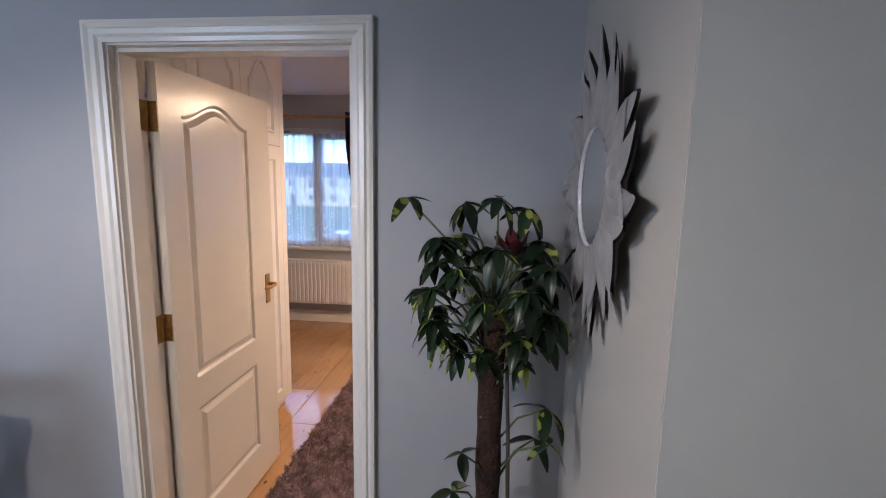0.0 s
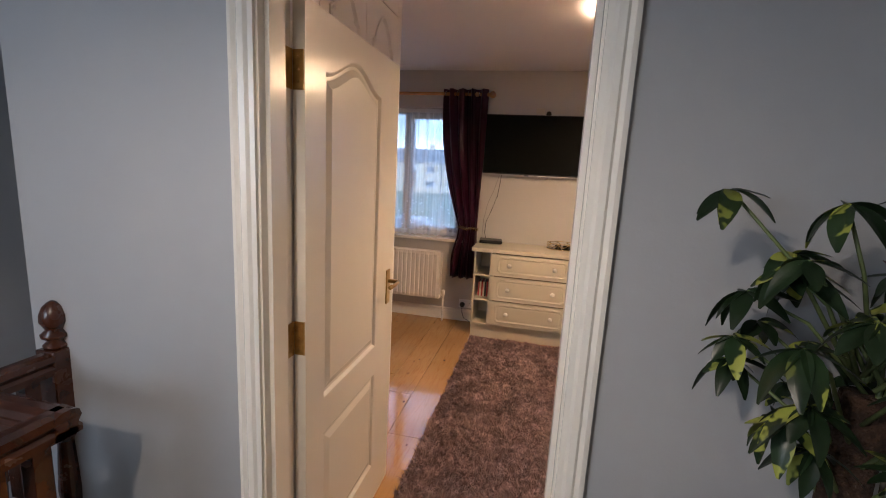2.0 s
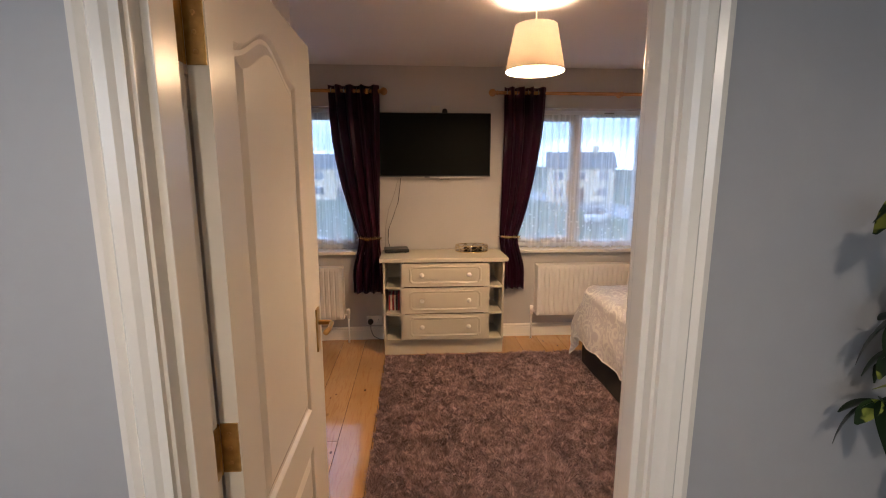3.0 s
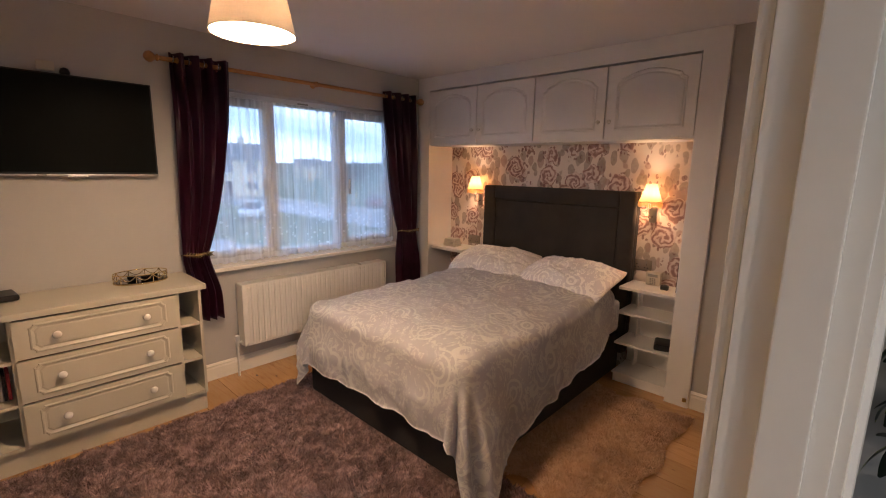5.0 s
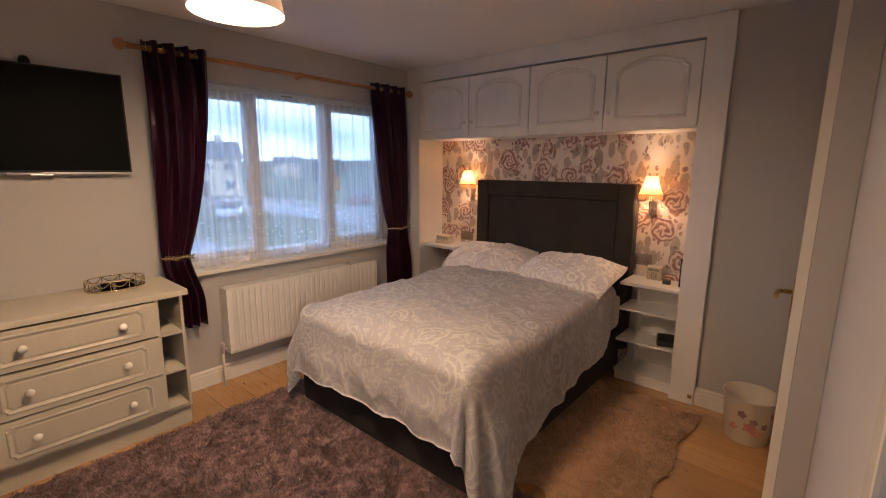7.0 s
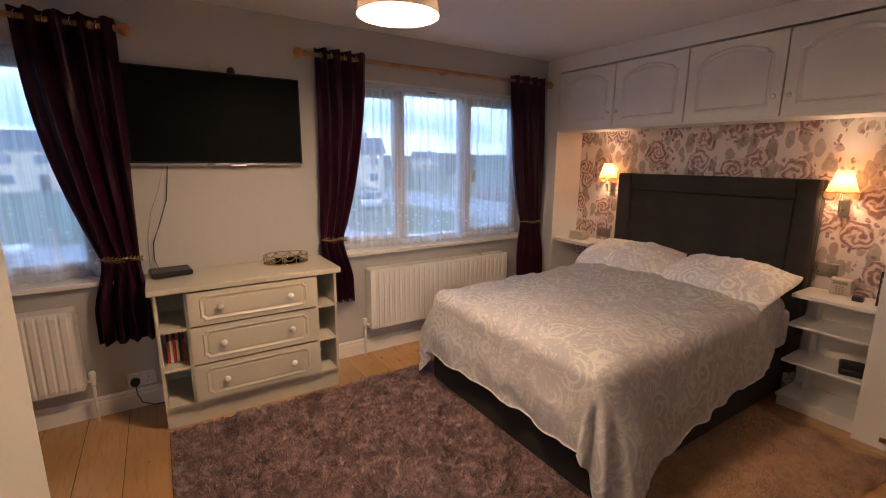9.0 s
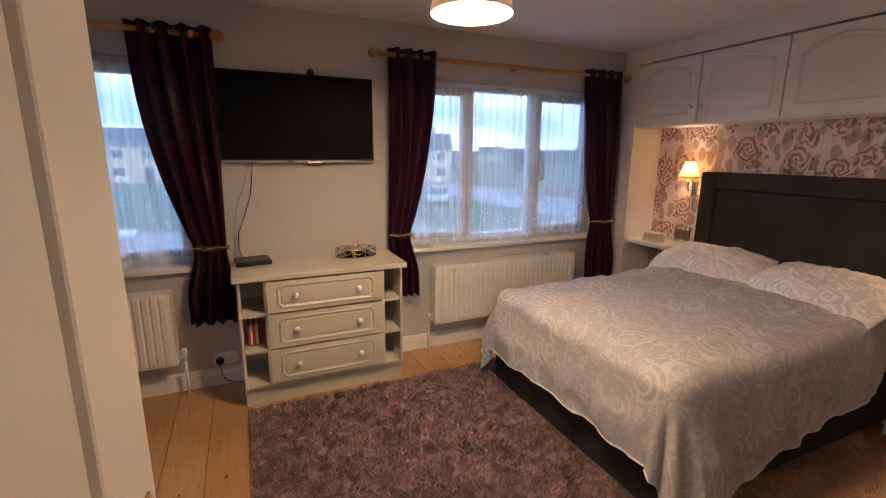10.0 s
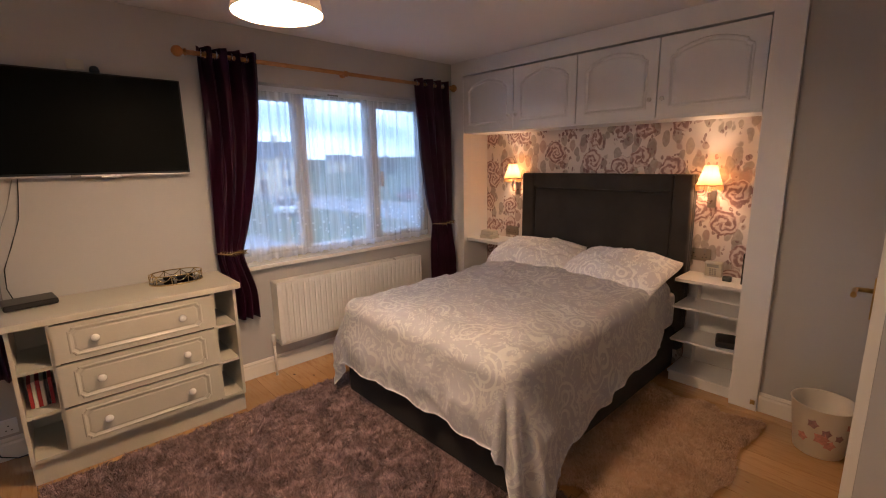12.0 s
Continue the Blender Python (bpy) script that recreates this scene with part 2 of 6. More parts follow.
def wallpaper():
    m = mat("rose_print_wallpaper", (0.76, 0.69, 0.64), 0.6, var=0.04, bump=0.05, bscale=150)
    n, l, b = nodes_of(m)
    base = b.inputs["Base Color"].links[0].from_socket
    flat = placed(m, (0.0, 1, 1))
    warp = n.new("ShaderNodeMix")
    warp.data_type = "VECTOR"
    wob = n.new("ShaderNodeTexNoise")
    wob.inputs["Scale"].default_value = 9
    l.new(flat, wob.inputs["Vector"])
    l.new(flat, warp.inputs["A"])
    l.new(wob.outputs["Color"], warp.inputs["B"])
    warp.inputs["Factor"].default_value = 0.05
    v = warp.outputs["Result"]
    def oval(turn, scale, lo, hi):
        """Small turned ovals scattered over the paper, and a random value for each."""
        vec = n.new("ShaderNodeMapping")
        vec.inputs["Rotation"].default_value, vec.inputs["Scale"].default_value = (radians(turn), 0, 0), (1, 1.0, 0.58)
        l.new(v, vec.inputs["Vector"])
        edge = maths(m, "SUBTRACT", 1.0, step(m, cells(m, vec.outputs[0], scale), lo, hi))
        sp = n.new("ShaderNodeSeparateColor")
        l.new(cells(m, vec.outputs[0], scale, "Color"), sp.inputs["Color"])
        return edge, sp.outputs["Red"], sp.outputs["Green"]

    c = base
    for turn, tone in ((35, (0.36, 0.30, 0.26, 1)), (-40, (0.42, 0.29, 0.26, 1)), (80, (0.32, 0.265, 0.235, 1))):
        edge, red, green = oval(turn, 12.5, 0.36, 0.42)
        shade = maths(m, "ADD", 0.45, maths(m, "MULTIPLY", noisy(m, v, 40, 3), 0.6))
        c = mixed(m, maths(m, "MULTIPLY", maths(m, "MULTIPLY", edge, step(m, red, 0.20, 0.26)), shade), c, tone)
    # roses: spiral petals round scattered centres
    vor = n.new("ShaderNodeTexVoronoi")
    vor.inputs["Scale"].default_value, vor.inputs["Randomness"].default_value = 5.0, 0.66
    l.new(v, vor.inputs["Vector"])
    away = n.new("ShaderNodeVectorMath")
    away.operation = "SUBTRACT"
    l.new(v, away.inputs[0])
    l.new(vor.outputs["Position"], away.inputs[1])
    xyz, pick = n.new("ShaderNodeSeparateXYZ"), n.new("ShaderNodeSeparateColor")
    l.new(away.outputs[0], xyz.inputs[0])
    l.new(vor.outputs["Color"], pick.inputs["Color"])
    ang = maths(m, "ADD", maths(m, "ARCTAN2", xyz.outputs["Z"], xyz.outputs["Y"]), maths(m, "MULTIPLY", pick.outputs["Green"], 6.28))
    rad = maths(m, "MULTIPLY", vor.outputs["Distance"], 1 / 5.0)
    wave = noisy(m, v, 16, 3, 0.6)
    edge_r = maths(m, "ADD", rad, maths(m, "ADD", maths(m, "MULTIPLY", maths(m, "SINE", maths(m, "MULTIPLY", ang, 5.0)), 0.0035), maths(m, "MULTIPLY", maths(m, "SUBTRACT", wave, 0.5), 0.06)))
    inside = maths(m, "SUBTRACT", 1.0, step(m, edge_r, 0.080, 0.087))
    curl = maths(m, "ADD", maths(m, "MULTIPLY", edge_r, 190.0), maths(m, "ADD", maths(m, "MULTIPLY", ang, 2.0), maths(m, "MULTIPLY", maths(m, "SINE", maths(m, "MULTIPLY", ang, 3.0)), 0.6)))
    ring = maths(m, "ADD", maths(m, "SINE", curl), maths(m, "MULTIPLY", maths(m, "SUBTRACT", noisy(m, v, 26, 4), 0.5), 4.2))
    tint = mixed(m, pick.outputs["Red"], (0.235, 0.115, 0.115, 1), (0.31, 0.175, 0.15, 1))
    rose = mixed(m, step(m, ring, -1.1, 0.2), tint, (0.48, 0.325, 0.30, 1))
    rose = mixed(m, step(m, ring, -0.2, 0.9), rose, (0.72, 0.61, 0.56, 1))
    c = mixed(m, maths(m, "MULTIPLY", inside, 0.9), c, rose)
    # sprigs and buds in a loose ring round each rose
    near = maths(m, "MULTIPLY", step(m, edge_r, 0.076, 0.084), maths(m, "SUBTRACT", 1.0, step(m, edge_r, 0.104, 0.114)))
    for turn in (20, -65):
        edge, red, green = oval(turn, 30, 0.26, 0.33)
        c = mixed(m, maths(m, "MULTIPLY", maths(m, "MULTIPLY", edge, near), maths(m, "MULTIPLY", step(m, red, 0.45, 0.5), 0.75)), c, (0.20, 0.095, 0.095, 1))
    l.new(c, b.inputs["Base Color"])
    return m


def damask():
    m = mat("paisley_cotton_print", (0.73, 0.70, 0.72), 0.6, var=0.05, scale=3, bump=0.15, bscale=420, sheen=0.15)
    n, l, b = nodes_of(m)
    base = b.inputs["Base Color"].links[0].from_socket
    v = placed(m)
    warp = noisy(m, v, 5, 3)
    swirl = maths(m, "SINE", maths(m, "MULTIPLY", noisy(m, v, 5.5, 2, 2.6), 24.0))
    cell = maths(m, "SINE", maths(m, "MULTIPLY", cells(m, v, 6.0), 30.0))
    fine = maths(m, "SINE", maths(m, "MULTIPLY", noisy(m, v, 26, 2, 1.0), 34.0))
    s1 = maths(m, "MULTIPLY", step(m, swirl, 0.05, 0.4), step(m, fine, -0.6, 0.1))
    s2 = maths(m, "MULTIPLY", step(m, cell, 0.3, 0.6), step(m, warp, 0.47, 0.55))
    fac = maths(m, "MINIMUM", maths(m, "ADD", s1, s2), 1.0)
    l.new(mixed(m, maths(m, "MULTIPLY", fac, 0.95), base, (0.92, 0.90, 0.87, 1)), b.inputs["Base Color"])
    return m


def lace():
    m = bpy.data.materials.new("white_lace_net")
    m.use_nodes = True
    n, l = m.node_tree.nodes, m.node_tree.links
    n.remove(n["Principled BSDF"])
    clear, dif, tra = n.new("ShaderNodeBsdfTransparent"), n.new("ShaderNodeBsdfDiffuse"), n.new("ShaderNodeBsdfTranslucent")
    dif.inputs["Color"].default_value = tra.inputs["Color"].default_value = (0.88, 0.9, 0.93, 1)
    half, mixer = n.new("ShaderNodeMixShader"), n.new("ShaderNodeMixShader")
    half.inputs["Fac"].default_value = 0.72
    l.new(dif.outputs[0], half.inputs[1])
    l.new(tra.outputs[0], half.inputs[2])
    geo, sep, mp = n.new("ShaderNodeNewGeometry"), n.new("ShaderNodeSeparateXYZ"), n.new("ShaderNodeMapping")
    l.new(geo.outputs["Position"], sep.inputs[0])
    l.new(geo.outputs["Position"], mp.inputs["Vector"])
    mp.inputs["Scale"].default_value = (1, 0, 1)
    vor, nse = n.new("ShaderNodeTexVoronoi"), n.new("ShaderNodeTexNoise")
    vor.inputs["Scale"].default_value, nse.inputs["Scale"].default_value = 22, 30
    l.new(mp.outputs[0], vor.inputs["Vector"])
    l.new(mp.outputs[0], nse.inputs["Vector"])

    def rng(v, a, b, c, d):
        node = n.new("ShaderNodeMapRange")
        node.inputs["From Min"].default_value, node.inputs["From Max"].default_value = a, b
        node.inputs["To Min"].default_value, node.inputs["To Max"].default_value = c, d
        l.new(v, node.inputs["Value"])
        return node.outputs["Result"]

    def op(kind, a, b):
        node = n.new("ShaderNodeMath")
        node.operation = kind
        for k, v in enumerate((a, b)):
            if isinstance(v, (int, float)):
                node.inputs[k].default_value = v
            else:
                l.new(v, node.inputs[k])
        return node.outputs[0]

    motif = op("MULTIPLY", rng(vor.outputs["Distance"], 0.30, 0.20, 0, 1), rng(sep.outputs["Z"], 1.35, 0.95, 0.12, 0.8))
    motif = op("MULTIPLY", motif, rng(nse.outputs["Fac"], 0.4, 0.55, 0.2, 1))
    hem = rng(sep.outputs["Z"], 0.885, 0.875, 0, 0.35)
    smp, sns = n.new("ShaderNodeMapping"), n.new("ShaderNodeTexNoise")
    smp.inputs["Scale"].default_value = (38, 0, 0.7)
    sns.inputs["Scale"].default_value, sns.inputs["Detail"].default_value = 1.0, 3
    l.new(geo.outputs["Position"], smp.inputs["Vector"])
    l.new(smp.outputs[0], sns.inputs["Vector"])
    streak = rng(sns.outputs["Fac"], 0.45, 0.64, 0.0, 0.27)
    fac = op("MINIMUM", op("ADD", op("ADD", op("ADD", 0.50, streak), op("MULTIPLY", motif, 0.45)), hem), 0.95)
    l.new(fac, mixer.inputs["Fac"])
    l.new(clear.outputs[0], mixer.inputs[1])
    l.new(half.outputs[0], mixer.inputs[2])
    l.new(mixer.outputs[0], n["Material Output"].inputs["Surface"])
    return m


def fabric_shade(name, col, trans):
    m = bpy.data.materials.new(name)
    m.use_nodes = True
    n, l = m.node_tree.nodes, m.node_tree.links
    n.remove(n["Principled BSDF"])
    dif, tra, mx = n.new("ShaderNodeBsdfDiffuse"), n.new("ShaderNodeBsdfTranslucent"), n.new("ShaderNodeMixShader")
    geo, wv, rp = n.new("ShaderNodeNewGeometry"), n.new("ShaderNodeTexNoise"), n.new("ShaderNodeValToRGB")
    wv.inputs["Scale"].default_value = 150
    rp.color_ramp.elements[0].color = (*[c * 0.88 for c in col], 1)
    rp.color_ramp.elements[1].color = (*col, 1)
    l.new(geo.outputs["Position"], wv.inputs["Vector"])
    l.new(wv.outputs["Fac"], rp.inputs["Fac"])
    l.new(rp.outputs["Color"], dif.inputs["Color"])
    l.new(rp.outputs["Color"], tra.inputs["Color"])
    mx.inputs["Fac"].default_value = trans
    l.new(dif.outputs[0], mx.inputs[1])
    l.new(tra.outputs[0], mx.inputs[2])
    l.new(mx.outputs[0], n["Material Output"].inputs["Surface"])
    return m


def glow(name, col, strength):
    m = bpy.data.materials.new(name)
    m.use_nodes = True
    b = m.node_tree.nodes["Principled BSDF"]
    b.inputs["Base Color"].default_value = (0.8, 0.78, 0.74, 1)
    b.inputs["Emission Color"].default_value = (*col, 1)
    b.inputs["Emission Strength"].default_value = strength
    return m


def clear_glass():
    m = bpy.data.materials.new("window_glass")
    m.use_nodes = True
    n, l = m.node_tree.nodes, m.node_tree.links
    n.remove(n["Principled BSDF"])
    a, g, mx, fr = n.new("ShaderNodeBsdfTransparent"), n.new("ShaderNodeBsdfGlossy"), n.new("ShaderNodeMixShader"), n.new("ShaderNodeFresnel")
    g.inputs["Roughness"].default_value = 0.02
    l.new(fr.outputs[0], mx.inputs["Fac"])
    l.new(a.outputs[0], mx.inputs[1])
    l.new(g.outputs[0], mx.inputs[2])
    l.new(mx.outputs[0], n["Material Output"].inputs["Surface"])
    return m


def variegated():
    m = mat("variegated_leaf", (0.011, 0.024, 0.009), 0.34, var=0.35, scale=14, bump=0.1, bscale=60, rand=0.3)
    n, l, b = nodes_of(m)
    b.inputs["Specular IOR Level"].default_value = 0.28
    info = n.new("ShaderNodeObjectInfo")
    old = b.inputs["Base Color"].links[0].from_socket
    blot = step(m, noisy(m, placed(m), 26, 2), 0.52, 0.56)
    fac = maths(m, "MULTIPLY", blot, step(m, info.outputs["Random"], 0.62, 0.7))
    l.new(mixed(m, maths(m, "MULTIPLY", fac, 0.9), old, (0.30, 0.33, 0.06, 1)), b.inputs["Base Color"])
    return m


M["pine"], M["rug"], M["fluff"] = pine(), shag("mauve_brown_shag", (0.095, 0.050, 0.048), (0.47, 0.305, 0.285)), shag("blush_sheepskin", (0.50, 0.30, 0.17), (0.68, 0.46, 0.29))
M["paperwall"], M["damask"], M["lace"], M["glass"], M["leaf"] = wallpaper(), damask(), lace(), clear_glass(), variegated()
M["shade"] = fabric_shade("cream_linen_shade", (0.81, 0.73, 0.62), 0.15)
M["card_shade"] = fabric_shade("lined_cream_card_shade", (0.80, 0.74, 0.66), 0.06)
M["cream_shade"] = fabric_shade("cream_silk_shade", (0.82, 0.58, 0.30), 0.22)
M["diffuser"] = glow("lit_lamp_diffuser", (1.0, 0.665, 0.365), 104.0)

# ---- mesh helpers ----
ORG = {}


def thing(name, at, label, category, group="", kind=""):
    ob = new(name)
    ob.location = at
    ob.empty_display_size = 0.1
    ORG[ob] = Vector(at)
    return tagged(ob, label, category, group, kind)


def part(name, bm, material, parent=None, label="", smooth=False):
    """Links a bmesh, built in world metres, as one mesh under a thing or a part."""
    org = ORG.get(parent, Vector((0, 0, 0)))
    bmesh.ops.recalc_face_normals(bm, faces=bm.faces)
    if org.length:
        bmesh.ops.translate(bm, verts=bm.verts, vec=-org)
    me = bpy.data.meshes.new(name)
    bm.to_mesh(me)
    bm.free()
    me.materials.append(material)
    if smooth:
        me.shade_smooth()
    ob = new(name, me)
    ORG[ob] = org
    if parent:
        ob.parent = parent
    if label:
        ob["label"] = label
    return ob


def setting(name, bm, material, label, category, smooth=False):
    return tagged(part(name, bm, material, None, "", smooth), label, category, "", "structure")


def box(x0, y0, z0, x1, y1, z1, bevel=0.0, bm=None, seg=2):
    own = bmesh.new()
    v = [own.verts.new((x, y, z)) for z in (z0, z1) for y in (y0, y1) for x in (x0, x1)]
    for f in ((0, 2, 3, 1), (4, 5, 7, 6), (0, 1, 5, 4), (2, 6, 7, 3), (0, 4, 6, 2), (1, 3, 7, 5)):
        own.faces.new([v[i] for i in f])
    if bevel:
        bmesh.ops.bevel(own, geom=own.edges[:], offset=bevel, segments=seg, affect="EDGES", profile=0.6)
    if bm is None:
        return own
    return join(bm, own)


def join(bm, other):
    seen = {v: bm.verts.new(v.co) for v in other.verts}
    for f in other.faces:
        bm.faces.new([seen[v] for v in f.verts])
    other.free()
    return bm


def moved(bm, m):
    bmesh.ops.transform(bm, matrix=m, verts=bm.verts)
    return bm


def lathe(profile, n=20, bm=None, m=None, cap=True):
    """Turns a profile of (radius, height) round z."""
    own = bmesh.new()
    rings = [[own.verts.new((r * math.cos(2 * math.pi * k / n), r * math.sin(2 * math.pi * k / n), z)) for k in range(n)] for r, z in profile]
    for a, b in zip(rings, rings[1:]):
        for k in range(n):
            own.faces.new((a[k], a[(k + 1) % n], b[(k + 1) % n], b[k]))
    if cap:
        own.faces.new(rings[0])
        own.faces.new(rings[-1])
    if m is not None:
        moved(own, m)
    return own if bm is None else join(bm, own)


def tube(points, r, n=8, bm=None, closed=False):
    own = bmesh.new()
    pts = [Vector(p) for p in points]
    rings = []
    for i, p in enumerate(pts):
        a = pts[(i - 1) % len(pts)] if closed else pts[max(0, i - 1)]
        b = pts[(i + 1) % len(pts)] if closed else pts[min(len(pts) - 1, i + 1)]
        d = (b - a).normalized()
        s = d.cross(Vector((0, 0, 1)) if abs(d.z) < 0.95 else Vector((1, 0, 0))).normalized()
        u = s.cross(d)
        rad = r[i] if isinstance(r, (list, tuple)) else r
        rings.append([own.verts.new(p + rad * (math.cos(2 * math.pi * k / n) * s + math.sin(2 * math.pi * k / n) * u)) for k in range(n)])
    pairs = list(zip(rings, rings[1:])) + ([(rings[-1], rings[0])] if closed else [])
    for a, b in pairs:
        for k in range(n):
            own.faces.new((a[k], a[(k + 1) % n], b[(k + 1) % n], b[k]))
    if not closed:
        own.faces.new(rings[0])
        own.faces.new(rings[-1])
    return own if bm is None else join(bm, own)


def inset(loop, d):
    """Offsets a counter-clockwise outline inwards."""
    out = []
    for i, p in enumerate(loop):
        a, b = Vector(loop[i - 1]), Vector(loop[(i + 1) % len(loop)])
        p = Vector(p)
        e1, e2 = (p - a).normalized(), (b - p).normalized()
        n1, n2 = Vector((-e1.y, e1.x)), Vector((-e2.y, e2.x))
        k = n1 + n2
        k = k / max(0.35, k.dot(n1)) if k.length > 1e-6 else n1
        out.append(p + d * k)
    return out


SUNK = ((0.004, -0.002), (0.012, -0.009), (0.022, -0.009), (0.045, -0.001))
RAISED = ((0.004, 0.006), (0.010, 0.0075), (0.017, 0.001), (0.024, -0.004), (0.034, -0.001))


def relief(w, h, holes, steps, thick):
    """A board, w by h in x and y with its face at z = 0, with moulded panels."""
    bm = bmesh.new()
    loops = [[(0, 0), (w, 0), (w, h), (0, h)]] + holes
    rings = []
    edges = []
    for lp in loops:
        vs = [bm.verts.new((p[0], p[1], 0)) for p in lp]
        rings.append(vs)
        edges += [bm.edges.new((vs[i - 1], vs[i])) for i in range(len(vs))]
    bmesh.ops.triangle_fill(bm, use_beauty=True, use_dissolve=False, edges=edges)
    for lp, prev in zip(loops[1:], rings[1:]):
        for d, z in steps:
            cur = [bm.verts.new((p.x, p.y, z)) for p in inset(lp, d)]
            for i in range(len(cur)):
                bm.faces.new((prev[i - 1], prev[i], cur[i], cur[i - 1]))
            prev = cur
        bm.faces.new(prev)
    top = rings[0]
    back = [bm.verts.new((v.co.x, v.co.y, -thick)) for v in top]
    for i in range(4):
        bm.faces.new((top[i - 1], top[i], back[i], back[i - 1]))
    bm.faces.new(back)
    return bm


def rect(x0, y0, x1, y1):
    return [(x0, y0), (x1, y0), (x1, y1), (x0, y1)]


def notched(x0, y0, x1, y1, c=0.02):
    return [(x0 + c, y0), (x1 - c, y0), (x1 - c, y0 + c * 0.5), (x1 - c * 0.5, y0 + c), (x1, y0 + c), (x1, y1 - c), (x1 - c * 0.5, y1 - c), (x1 - c, y1 - c * 0.5), (x1 - c, y1),
            (x0 + c, y1), (x0 + c, y1 - c * 0.5), (x0 + c * 0.5, y1 - c), (x0, y1 - c), (x0, y0 + c), (x0 + c * 0.5, y0 + c), (x0 + c, y0 + c * 0.5)]


def ogee(x0, y0, x1, y1, rise, n=16):
    top = [(x1 + (x0 - x1) * k / n, y1 - rise + rise * (0.5 - 0.5 * math.cos(2 * math.pi * k / n))) for k in range(n + 1)]
    return [(x0, y0), (x1, y0)] + top


def shouldered(x0, y0, x1, y1, rise, c=0.035, n=12):
    a, b = x1 - c, x0 + c
    top = [(a + (b - a) * k / n, y1 - rise + rise * math.sin(math.pi * k / n)) for k in range(n + 1)]
    return [(x0, y0), (x1, y0), (x1, y1 - rise - c), (x1 - c * 0.35, y1 - rise - c * 0.75), (x1 - c * 0.8, y1 - rise - c * 0.5)] + top + [(x0 + c * 0.8, y1 - rise - c * 0.5), (x0 + c * 0.35, y1 - rise - c * 0.75), (x0, y1 - rise - c)]


def facing(x, y, z, way):
    """A pose for a board drawn in x and y: its face towards way ('-x', '+x', '-y' or '+y'), its lower left corner as one looks at it at (x, y, z)."""
    cols = {"-x": ((0, -1, 0), (0, 0, 1), (-1, 0, 0)), "+x": ((0, 1, 0), (0, 0, 1), (1, 0, 0)), "-y": ((1, 0, 0), (0, 0, 1), (0, -1, 0)), "+y": ((-1, 0, 0), (0, 0, 1), (0, 1, 0))}[way]
    return Matrix.Translation((x, y, z)) @ Matrix(cols).transposed().to_4x4()


# ---- setting ----
CEIL = 2.41
XL, XR, YF, YW = -3.25, 2.50, 1.52, 4.70      # bedroom
YE = 1.482                                     # bedroom face of the wall past the door
LF, LX = 1.385, 0.20                            # landing: wall with the door, wall with the mirror
DL, DR, DH = -1.189, -0.443, 1.920             # door opening

bm = box(-1.985, YF - 0.09, -0.25, XR + 0.2, YW, -0.024)
box(XL, 2.80, -0.25, -1.985, YW, -0.024, bm=bm)
setting("subfloor", bm, M["soil"], "dark boards under the bedroom floor", "floor")
bm = box(XL - 0.2, -1.75, CEIL, XR + 0.2, YW + 0.28, CEIL + 0.12)
setting("ceiling", bm, M["ceiling"], "matt white painted plaster ceiling", "ceiling")

# window wall with two openings
SILL, HEAD = 0.80, 2.075
WINS = ((-3.14, -1.28), (0.06, 1.92))
bm = bmesh.new()
YO = YW + 0.26
for x0, x1 in ((XL - 0.2, WINS[0][0]), (WINS[0][1], WINS[1][0]), (WINS[1][1], XR + 0.2)):
    box(x0, YW, -0.25, x1, YO, CEIL, bm=bm)
for x0, x1 in WINS:
    box(x0, YW, -0.25, x1, YO, SILL, bm=bm)
    box(x0, YW, HEAD, x1, YO, CEIL, bm=bm)
setting("wall_north", bm, M["wall"], "grey-beige painted bedroom wall with two windows", "wall")
setting("wall_east", box(XR, YF - 0.11, -0.25, XR + 0.2, YW, CEIL), M["wall"], "grey-beige painted bedroom wall behind the bed", "wall")
setting("wall_east_pier", box(2.19, YE, -0.25, XR, 2.066, CEIL), M["wall"], "plain grey-beige wall beside the bed recess", "wall")
setting("wall_west", box(XL - 0.2, 2.85, -0.25, XL, YW, CEIL), M["wall"], "grey-beige painted bedroom side wall", "wall")
setting("wall_stair_back", box(XL, 2.80, -2.8, -1.92, 2.90, CEIL), M["landing"], "dim grey wall at the back of the stairwell", "wall")
# partition between landing and bedroom
bm = bmesh.new()
for x0, x1, y1 in ((-1.90, DL - 0.03, YF), (DR + 0.03, XR, YE)):
    box(x0, LF + 0.045, -0.25, x1, y1, CEIL, bm=bm)
box(DL - 0.03, LF + 0.045, DH + 0.03, DR + 0.03, YF, CEIL, bm=bm)
setting("wall_south", bm, M["wall"], "grey-beige painted bedroom wall with the door", "wall")
bm = bmesh.new()
for x0, x1 in ((-1.955, DL - 0.03), (DR + 0.03, XR)):
    box(x0, LF, -0.25, x1, LF + 0.045, CEIL, bm=bm)
box(DL - 0.03, LF, DH + 0.03, DR + 0.03, LF + 0.045, CEIL, bm=bm)
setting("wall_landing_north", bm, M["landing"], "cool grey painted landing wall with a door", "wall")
setting("wall_stair_side", box(-1.955, LF + 0.045, -2.8, -1.90, 2.80, CEIL), M["landing"], "grey painted wall along the stairwell", "wall")
bm = box(LX, 0.692, -0.25, LX + 0.10, LF, CEIL)
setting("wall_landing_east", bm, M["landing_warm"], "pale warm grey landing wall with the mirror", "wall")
bm = box(LX + 0.10, 0.692, -0.25, 1.7, 0.79, CEIL)
# thin skin carrying the daylight-lightened paint over the recess face
box(LX + 0.001, 0.69, -0.25, 1.7, 0.692, CEIL, bm=bm)
